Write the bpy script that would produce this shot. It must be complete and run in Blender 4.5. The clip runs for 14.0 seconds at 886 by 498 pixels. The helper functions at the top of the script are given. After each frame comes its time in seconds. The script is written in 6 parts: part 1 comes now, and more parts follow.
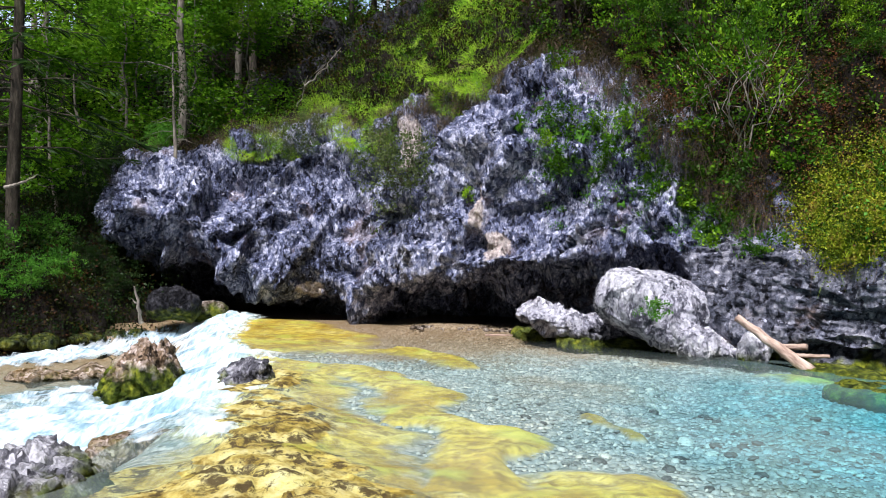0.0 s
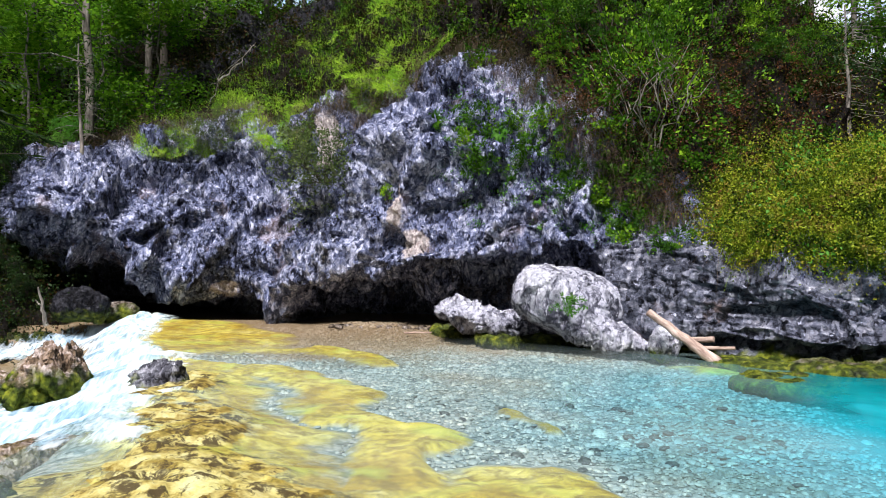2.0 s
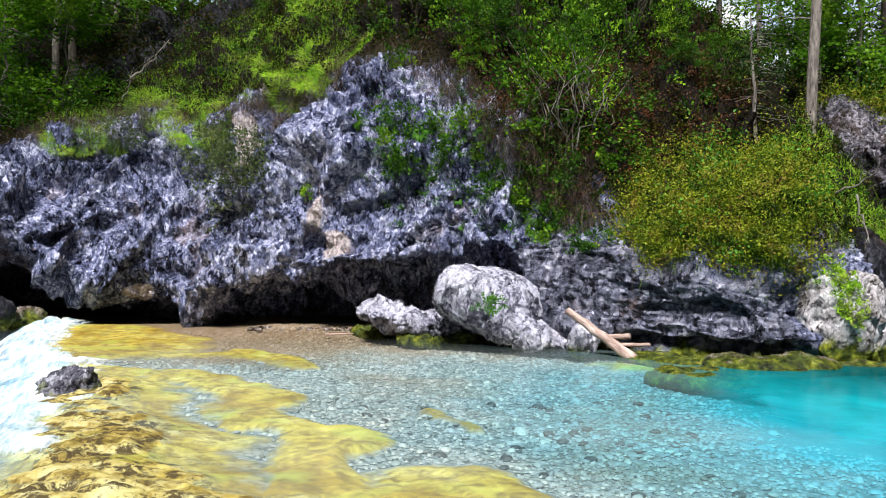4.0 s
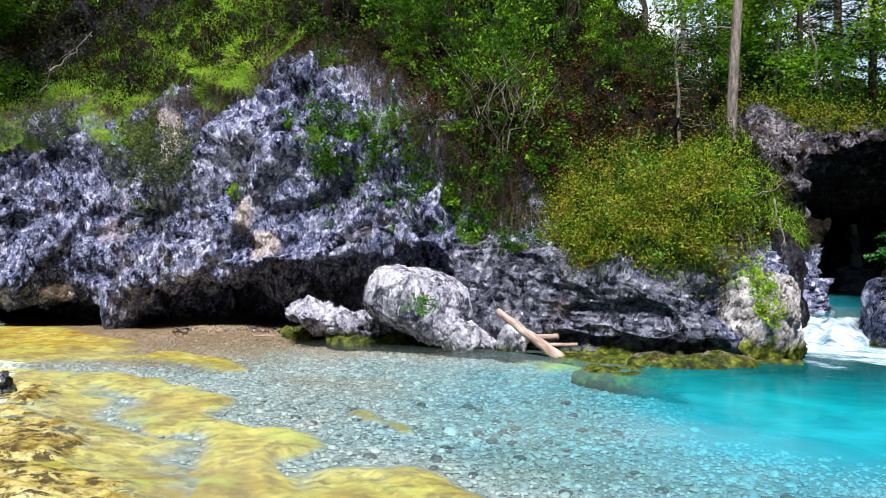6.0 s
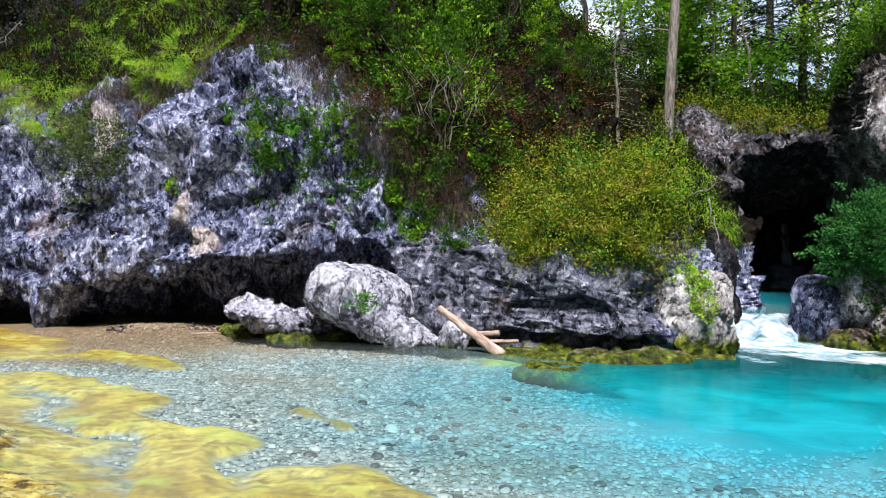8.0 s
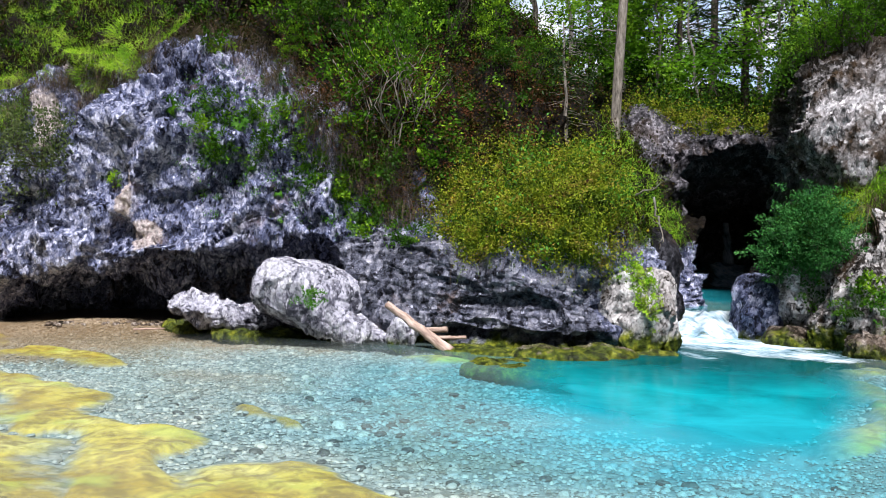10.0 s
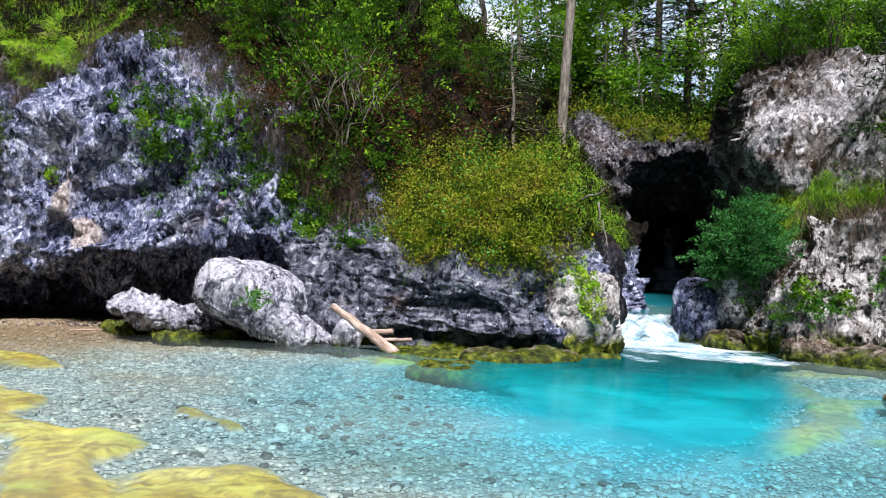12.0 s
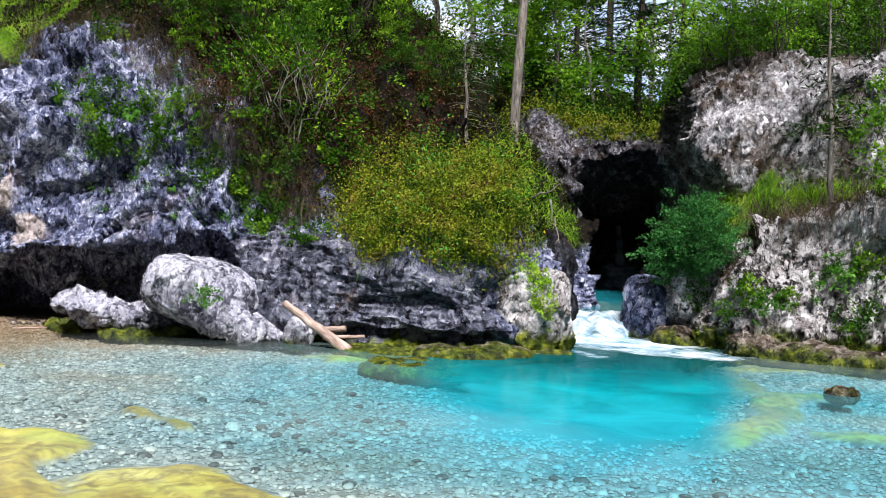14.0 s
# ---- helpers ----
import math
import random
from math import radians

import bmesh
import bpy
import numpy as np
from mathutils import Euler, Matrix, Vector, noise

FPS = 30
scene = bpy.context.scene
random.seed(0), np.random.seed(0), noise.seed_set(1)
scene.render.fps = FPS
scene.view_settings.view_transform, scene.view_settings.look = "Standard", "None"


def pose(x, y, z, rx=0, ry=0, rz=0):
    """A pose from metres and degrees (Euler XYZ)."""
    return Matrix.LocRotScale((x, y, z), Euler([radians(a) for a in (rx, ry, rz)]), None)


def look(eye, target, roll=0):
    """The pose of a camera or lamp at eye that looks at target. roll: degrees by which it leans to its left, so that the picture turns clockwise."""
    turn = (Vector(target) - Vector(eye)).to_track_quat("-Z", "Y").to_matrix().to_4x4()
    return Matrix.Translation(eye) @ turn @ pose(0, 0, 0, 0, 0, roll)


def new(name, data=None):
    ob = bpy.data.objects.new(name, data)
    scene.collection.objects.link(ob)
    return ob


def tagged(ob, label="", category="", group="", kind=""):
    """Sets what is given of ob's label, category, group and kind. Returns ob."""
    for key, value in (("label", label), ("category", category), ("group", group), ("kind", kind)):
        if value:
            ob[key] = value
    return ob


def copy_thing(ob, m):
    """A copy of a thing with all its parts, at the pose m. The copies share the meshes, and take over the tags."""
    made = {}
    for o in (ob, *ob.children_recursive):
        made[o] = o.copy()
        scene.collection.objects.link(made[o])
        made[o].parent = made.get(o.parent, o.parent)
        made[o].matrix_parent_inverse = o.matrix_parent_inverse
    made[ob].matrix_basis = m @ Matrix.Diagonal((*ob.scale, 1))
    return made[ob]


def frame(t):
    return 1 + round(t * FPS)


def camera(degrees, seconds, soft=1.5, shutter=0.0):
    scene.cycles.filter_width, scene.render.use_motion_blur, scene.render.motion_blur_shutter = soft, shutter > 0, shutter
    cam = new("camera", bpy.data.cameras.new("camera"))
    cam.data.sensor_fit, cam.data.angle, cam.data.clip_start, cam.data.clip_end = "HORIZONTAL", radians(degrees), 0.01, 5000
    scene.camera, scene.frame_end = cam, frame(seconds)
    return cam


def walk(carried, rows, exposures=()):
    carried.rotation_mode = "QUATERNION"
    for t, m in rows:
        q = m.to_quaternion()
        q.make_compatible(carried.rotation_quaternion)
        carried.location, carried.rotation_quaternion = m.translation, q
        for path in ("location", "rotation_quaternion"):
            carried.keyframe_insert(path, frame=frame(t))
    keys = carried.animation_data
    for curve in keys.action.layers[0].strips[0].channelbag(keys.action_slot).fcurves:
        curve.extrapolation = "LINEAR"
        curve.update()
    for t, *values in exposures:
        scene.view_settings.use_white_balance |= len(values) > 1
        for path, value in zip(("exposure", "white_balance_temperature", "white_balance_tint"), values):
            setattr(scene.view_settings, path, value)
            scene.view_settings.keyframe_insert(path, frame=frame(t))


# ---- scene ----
cam = camera(56.0, 14.0, 1.0)
PATH = [
    (0.0, 0.0, 0.0, 1.6, 90.10, -0.95, 0.00),
    (0.5, 0.0, 0.0, 1.6, 90.07, -0.92, -1.36),
    (1.0, 0.0, 0.0, 1.6, 90.03, -0.87, -2.77),
    (1.5, 0.0, 0.0, 1.6, 90.01, -0.78, -4.21),
    (2.0, 0.0, 0.0, 1.6, 90.02, -0.67, -5.60),
    (2.5, 0.0, 0.0, 1.6, 90.04, -0.52, -7.08),
    (3.0, 0.0, 0.0, 1.6, 90.06, -0.42, -8.39),
    (5.5, 0.0, 0.0, 1.6, 90.17, -0.44, -14.70),
    (6.0, 0.0, 0.0, 1.6, 90.19, -0.55, -15.76),
    (6.5, 0.0, 0.0, 1.6, 90.18, -0.65, -16.80),
    (7.0, 0.0, 0.0, 1.6, 90.15, -0.69, -17.81),
    (7.5, 0.0, 0.0, 1.6, 90.10, -0.70, -18.76),
    (8.0, 0.0, 0.0, 1.6, 90.03, -0.73, -19.75),
    (10.5, 0.0, 0.0, 1.6, 89.85, -1.49, -24.21),
    (11.0, 0.0, 0.0, 1.6, 89.91, -1.78, -25.18),
    (11.5, 0.0, 0.0, 1.6, 89.99, -1.85, -26.02),
    (12.0, 0.0, 0.0, 1.6, 90.08, -1.81, -26.94),
    (12.5, 0.0, 0.0, 1.6, 90.11, -1.85, -27.71),
    (13.0, 0.0, 0.0, 1.6, 90.12, -1.89, -28.56),
    (13.5, 0.0, 0.0, 1.6, 90.07, -1.94, -29.31),
    (14.0, 0.0, 0.0, 1.6, 89.97, -1.92, -30.17),
]
walk(cam, [(r[0], pose(*r[1:])) for r in PATH])

# ---- world and sun ----
world = bpy.data.worlds.new("sky")
scene.world = world
world.use_nodes = True
wn = world.node_tree.nodes
sky = wn.new("ShaderNodeTexSky")
sky.sky_type, sky.sun_disc = "NISHITA", False
sky.sun_elevation, sky.sun_rotation = radians(57), radians(202)
world.node_tree.links.new(sky.outputs[0], wn["Background"].inputs["Color"])
wn["Background"].inputs["Strength"].default_value = 0.009
sun = new("sun", bpy.data.lights.new("sun", "SUN"))
sun.data.energy, sun.data.angle, sun.data.color = 4.2, radians(20), (0.99, 0.96, 0.96)
sun.matrix_world = look((-6, -7, 25), (0, 8, 0))
scene.view_settings.exposure = 1.25

EYE = Vector((0.0, 0.0, 1.6))   # the tripod's head


# ---- noise over arrays of points ----
def hash01(i, j, k, seed):
    h = (i * 374761393 + j * 668265263 + k * 2147483647 + seed * 974634777) & 0xFFFFFFFF
    h = ((h ^ (h >> 13)) * 1274126177) & 0xFFFFFFFF
    h = ((h ^ (h >> 16)) * 2246822519) & 0xFFFFFFFF
    return ((h ^ (h >> 15)) & 0xFFFFFF) / float(0x1000000)


def vnoise(p, seed=0):
    """Smooth value noise from -1 to 1 at the points p (n, 3)."""
    b = np.floor(p).astype(np.int64)
    f = p - b
    f = f * f * f * (f * (f * 6 - 15) + 10)
    out = np.zeros(len(p))
    for dx in (0, 1):
        for dy in (0, 1):
            for dz in (0, 1):
                w = (f[:, 0] if dx else 1 - f[:, 0]) * (f[:, 1] if dy else 1 - f[:, 1]) * (f[:, 2] if dz else 1 - f[:, 2])
                out += w * hash01(b[:, 0] + dx, b[:, 1] + dy, b[:, 2] + dz, seed)
    return out * 2 - 1


def fbm(p, octaves=4, seed=0, gain=0.5, ridged=False):
    out, amp, q = np.zeros(len(p)), 1.0, np.array(p, float)
    for o in range(octaves):
        n = vnoise(q, seed + o * 17)
        out += amp * ((1 - 2 * np.abs(n)) if ridged else n)
        q, amp = q * 2.03 + 11.7, amp * gain
    return out


def facets(p, seed=0):
    """Broken-stone relief: every cell of a random split of space is a tilted plane of its own height."""
    b = np.floor(p).astype(np.int64)
    best, val = np.full(len(p), 9e9), np.zeros(len(p))
    for dx in (-1, 0, 1):
        for dy in (-1, 0, 1):
            for dz in (-1, 0, 1):
                c = b + (dx, dy, dz)
                off = [hash01(c[:, 0], c[:, 1], c[:, 2], seed + k) for k in range(7)]
                d = [p[:, k] - c[:, k] - off[k] for k in range(3)]
                dist = d[0] ** 2 + d[1] ** 2 + d[2] ** 2
                h = sum((off[3 + k] - 0.5) * 1.6 * d[k] for k in range(3)) + (off[6] - 0.5) * 0.7
                near = dist < best
                best, val = np.where(near, dist, best), np.where(near, h, val)
    return val


def smooth(e0, e1, x):
    t = np.clip((x - e0) / (e1 - e0), 0, 1)
    return t * t * (3 - 2 * t)


def table(az, rows):
    """A soft curve through (azimuth, value) pairs."""
    a, v = np.array([r[0] for r in rows], float), np.array([r[1] for r in rows], float)
    return sum(np.interp(az + d, a, v) * w for d, w in ((-0.7, 0.25), (0, 0.5), (0.7, 0.25)))


def cyl(az, r, z):
    a = radians(az)
    return Vector((r * math.sin(a), r * math.cos(a), z))


# ---- mesh helpers ----
def mesh_of(name, verts, faces, mat=None, flat=False):
    me = bpy.data.meshes.new(name)
    verts = np.asarray(verts, np.float32)
    faces = np.asarray(faces, np.int32)
    n = faces.shape[1]
    me.vertices.add(len(verts))
    me.vertices.foreach_set("co", verts.ravel())
    me.loops.add(faces.size)
    me.loops.foreach_set("vertex_index", faces.ravel())
    me.polygons.add(len(faces))
    me.polygons.foreach_set("loop_start", np.arange(len(faces), dtype=np.int32) * n)
    me.polygons.foreach_set("loop_total", np.full(len(faces), n, np.int32))
    me.update(calc_edges=True)
    me.polygons.foreach_set("use_smooth", np.full(len(faces), not flat))
    if mat:
        me.materials.append(mat)
    return me


def grid_faces(nu, nv):
    i = np.arange(nu * nv).reshape(nu, nv)
    return np.stack([i[:-1, :-1], i[1:, :-1], i[1:, 1:], i[:-1, 1:]], -1).reshape(-1, 4)


def put(name, me, parent=None, label=""):
    ob = new(name, me)
    if parent:
        ob.parent = parent
    if label:
        ob["label"] = label
    return ob


def give(me, name, values):
    me.attributes.new(name, "FLOAT", "POINT").data.foreach_set("value", np.asarray(values, np.float32))


# ---- materials ----
class Nodes:
    """Short hand for a material's node tree."""

    def __init__(self, name):
        self.m = bpy.data.materials.new(name)
        self.m.use_nodes = True
        self.t = self.m.node_tree
        self.b = self.t.nodes["Principled BSDF"]

    def add(self, kind, props=None, **ins):
        n = self.t.nodes.new("ShaderNode" + kind)
        for k, v in (props or {}).items():
            setattr(n, k, v)
        for k, v in ins.items():
            self.set(n, k.replace("_", " "), v)
        return n

    def set(self, n, key, v):
        s = n.inputs[int(key)] if key.isdigit() else n.inputs[key]
        if isinstance(v, bpy.types.NodeSocket):
            self.t.links.new(v, s)
        else:
            s.default_value = v

    def pos(self):
        return self.add("NewGeometry").outputs["Position"]

    def noise(self, vec, scale, detail=5.0, rough=0.55, dist=0.0):
        return self.add("TexNoise", None, Vector=vec, Scale=scale, Detail=detail, Roughness=rough, Distortion=dist).outputs["Fac"]

    def scaled(self, vec, x, y, z, rot=(0, 0, 0)):
        return self.add("Mapping", None, Vector=vec, Scale=(x, y, z), Rotation=rot).outputs[0]

    def ramp(self, fac, *stops):
        n = self.add("ValToRGB", None, Fac=fac)
        e = n.color_ramp.elements
        while len(e) < len(stops):
            e.new(0.5)
        for el, (p, c) in zip(e, stops):
            el.position = p
            el.color = (*c, 1) if isinstance(c, tuple) else (c, c, c, 1)
        return n.outputs[0]

    def mix(self, fac, a, b, blend="MIX"):
        n = self.add("Mix", {"data_type": "RGBA", "blend_type": blend})
        for s, v in ((n.inputs[0], fac), (n.inputs[6], a), (n.inputs[7], b)):
            if isinstance(v, bpy.types.NodeSocket):
                self.t.links.new(v, s)
            else:
                s.default_value = (*v, 1) if isinstance(v, tuple) else v
        return n.outputs[2]

    def math(self, op, a, b=0.0, clamp=False):
        n = self.add("Math", {"operation": op, "use_clamp": clamp})
        for s, v in ((n.inputs[0], a), (n.inputs[1], b)):
            if isinstance(v, bpy.types.NodeSocket):
                self.t.links.new(v, s)
            else:
                s.default_value = v
        return n.outputs[0]

    def attr(self, name):
        return self.add("Attribute", {"attribute_name": name}).outputs["Fac"]

    def bump(self, height, strength, distance, normal=None):
        n = self.add("Bump", None, Height=height, Strength=strength, Distance=distance)
        if normal:
            self.set(n, "Normal", normal)
        return n.outputs[0]

    def done(self, color=None, rough=None, normal=None, **more):
        if color is not None:
            self.set(self.b, "Base Color", (*color, 1) if isinstance(color, tuple) else color)
        if rough is not None:
            self.set(self.b, "Roughness", rough)
        if normal is not None:
            self.set(self.b, "Normal", normal)
        for k, v in more.items():
            self.set(self.b, k.replace("_", " "), v)
        return self.m


def rock_material(name, dark, mid, pale, warm, moss_z=0.2, moss_amount=1.0, spread=0.0, grain=(1.5, 1.5, 0.9), stain=0.8):
    n = Nodes(name)
    p = n.pos()
    strata = n.scaled(p, *grain, (0.35, 0.45, 0.2))
    warp = n.add("TexNoise", None, Vector=strata, Scale=3.0, Detail=3.0).outputs["Color"]
    sp = n.add("VectorMath", {"operation": "MULTIPLY_ADD"}, **{"0": warp, "1": (0.22, 0.22, 0.22), "2": strata}).outputs[0]
    v1 = n.add("TexVoronoi", {"distance": "MANHATTAN"}, Vector=sp, Scale=2.6)
    v2 = n.add("TexVoronoi", {"distance": "MANHATTAN"}, Vector=sp, Scale=8.0)
    c1 = n.add("SeparateXYZ", None, Vector=v1.outputs["Color"]).outputs[0]
    c2 = n.add("SeparateXYZ", None, Vector=v2.outputs["Color"]).outputs[1]
    e1 = n.add("TexVoronoi", {"feature": "DISTANCE_TO_EDGE"}, Vector=sp, Scale=3.4).outputs["Distance"]
    big = n.noise(p, 0.55, 4, 0.6)
    v3 = n.add("TexVoronoi", {"distance": "MANHATTAN"}, Vector=sp, Scale=21.0)
    c3 = n.add("SeparateXYZ", None, Vector=v3.outputs["Color"]).outputs[0]
    med = n.noise(p, 2.2, 6, 0.6, 0.4)
    streak = n.noise(n.scaled(p, 6.0, 6.0, 1.5, (0.5, 0.7, 0.3)), 1.0, 9, 0.66, 0.5)
    fine = n.noise(p, 15.0, 8, 0.75)
    parts = ((big, 0.65 + spread), (med, 0.20), (streak, 0.55), (fine, 0.40), (c1, 0.18), (c2, 0.34), (c3, 0.24))
    tone = 0.5
    for v, k in parts:
        tone = n.math("ADD", n.math("MULTIPLY", n.math("SUBTRACT", v, 0.5), k), tone)
    col = n.ramp(tone, (0.26, dark), (0.47, mid), (0.64, tuple(0.68 * a + 0.32 * b for a, b in zip(mid, pale))), (0.82, pale))
    # bedded wet slabs: greyer, with thin pale and dark layers
    layer = n.noise(n.scaled(p, 1.0, 1.0, 2.6, (0.15, 0.22, 0)), 1.9, 10, 0.72, 0.9)
    slabcol = n.ramp(n.math("ADD", n.math("MULTIPLY", layer, 0.62), n.math("ADD", n.math("MULTIPLY", fine, 0.3), n.math("MULTIPLY", n.math("SUBTRACT", c2, 0.4), 0.14))), (0.38, (0.012, 0.012, 0.018)), (0.46, (0.10, 0.108, 0.155)), (0.55, (0.26, 0.265, 0.335)), (0.68, (0.68, 0.67, 0.75)))
    col = n.mix(n.attr("slab"), col, slabcol)
    col = n.mix(n.ramp(n.noise(p, 0.8, 6, 0.65), (0.74 - 0.2 * stain, 0.0), (0.82 - 0.2 * stain, min(stain, 0.95))), col, n.mix(0.55 * stain - 0.01, col, warm))
    spots = n.ramp(n.noise(p, 7.0, 4, 0.6, 0.3), (0.66, 0.0), (0.69, 0.75))
    col = n.mix(spots, col, pale)
    pits = n.ramp(n.noise(strata, 5.5, 7, 0.62), (0.34, 1.0), (0.40, 0.0))
    pits = n.math("MAXIMUM", pits, n.math("MULTIPLY", n.ramp(e1, (0.0, 1.0), (0.06, 0.0)), n.ramp(med, (0.40, 0.9), (0.52, 0.0))))
    col = n.mix(n.math("MULTIPLY", pits, 0.5), col, dark)
    scarred = n.ramp(n.math("ADD", n.attr("scar"), n.math("MULTIPLY", n.math("SUBTRACT", n.noise(p, 2.5, 8, 0.7), 0.55), 1.6)), (0.4, 0.0), (0.6, 0.85))
    col = n.mix(scarred, col, n.ramp(fine, (0.4, (0.30, 0.24, 0.23)), (0.6, (0.72, 0.64, 0.62))))
    # moss along the water
    z = n.add("SeparateXYZ", None, Vector=p).outputs["Z"]
    mn = n.noise(p, 2.2, 6, 0.6)
    band = n.math("SUBTRACT", n.math("ADD", moss_z, n.math("MULTIPLY", n.math("SUBTRACT", mn, 0.5), 0.9)), z)
    moss = n.math("MULTIPLY", n.ramp(n.math("MULTIPLY", band, 3.0), (0.0, 0.0), (0.5, 1.0)), n.math("MULTIPLY", n.attr("moss"), moss_amount))
    mosscol = n.ramp(n.noise(p, 7.0, 6), (0.35, (0.012, 0.02, 0.004)), (0.5, (0.065, 0.09, 0.009)), (0.68, (0.22, 0.24, 0.022)))
    col = n.mix(moss, col, mosscol)
    # soil, roots and dead leaves where plants grow; near black, plant shade put into the colour
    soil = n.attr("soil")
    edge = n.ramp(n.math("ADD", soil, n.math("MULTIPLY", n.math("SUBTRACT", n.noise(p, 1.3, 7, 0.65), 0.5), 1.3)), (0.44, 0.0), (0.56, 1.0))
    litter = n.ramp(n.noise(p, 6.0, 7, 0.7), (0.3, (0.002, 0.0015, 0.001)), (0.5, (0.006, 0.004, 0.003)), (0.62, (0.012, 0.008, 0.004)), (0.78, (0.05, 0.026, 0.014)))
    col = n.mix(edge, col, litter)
    # broken faces: every cell is a plane with a tilt of its own
    h = n.math("SUBTRACT", n.math("MULTIPLY", med, 0.06), n.math("MULTIPLY", pits, 0.02))
    for v, k in ((v1, 1.5), (v2, 1.2), (v3, 0.7)):
        rel = n.add("VectorMath", {"operation": "SUBTRACT"}, **{"0": sp, "1": v.outputs["Position"]}).outputs[0]
        way = n.add("VectorMath", {"operation": "SUBTRACT"}, **{"0": v.outputs["Color"], "1": (0.5, 0.5, 0.5)}).outputs[0]
        h = n.math("ADD", h, n.math("MULTIPLY", n.add("VectorMath", {"operation": "DOT_PRODUCT"}, **{"0": rel, "1": way}).outputs["Value"], k))
    bb = n.bump(h, 1.0, 1.0)
    bb = n.bump(fine, 0.9, 0.04, bb)
    rough = n.ramp(n.noise(p, 1.1, 4), (0.4, 0.5), (0.6, 0.8))
    return n.done(col, rough, bb, Specular_IOR_Level=0.12)


ROCK = rock_material("limestone", (0.009, 0.010, 0.021), (0.108, 0.127, 0.235), (0.67, 0.69, 0.89), (0.42, 0.31, 0.29))
# shade of the gully and the wooded bank is put into this near-black limestone
ROCK_DARK = rock_material("wet_shaded_limestone", (0.002, 0.002, 0.003), (0.013, 0.013, 0.018), (0.07, 0.07, 0.085), (0.08, 0.05, 0.035), 0.3, 0.7)
# limestone darkened for the gorge's shade; the brown stain is its own
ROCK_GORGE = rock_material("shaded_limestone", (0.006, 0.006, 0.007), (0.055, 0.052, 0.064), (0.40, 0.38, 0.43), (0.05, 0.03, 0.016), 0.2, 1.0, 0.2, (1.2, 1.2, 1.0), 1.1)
ROCK_BANK = rock_material("stained_limestone", (0.014, 0.011, 0.009), (0.44, 0.42, 0.43), (0.88, 0.86, 0.90), (0.045, 0.026, 0.012), 0.4, 1.0, 0.3, (1.3, 1.3, 1.0), 1.1)
ROCK_BLOCK = rock_material("weathered_limestone", (0.012, 0.010, 0.008), (0.21, 0.20, 0.21), (0.74, 0.72, 0.77), (0.05, 0.028, 0.012), 0.2, 0.5, 0.4, (1.3, 1.3, 1.0), 1.3)
ROCK_PALE = rock_material("pale_limestone", (0.09, 0.09, 0.125), (0.41, 0.41, 0.50), (0.80, 0.80, 0.89), (0.55, 0.44, 0.42), 0.15, 1.0)


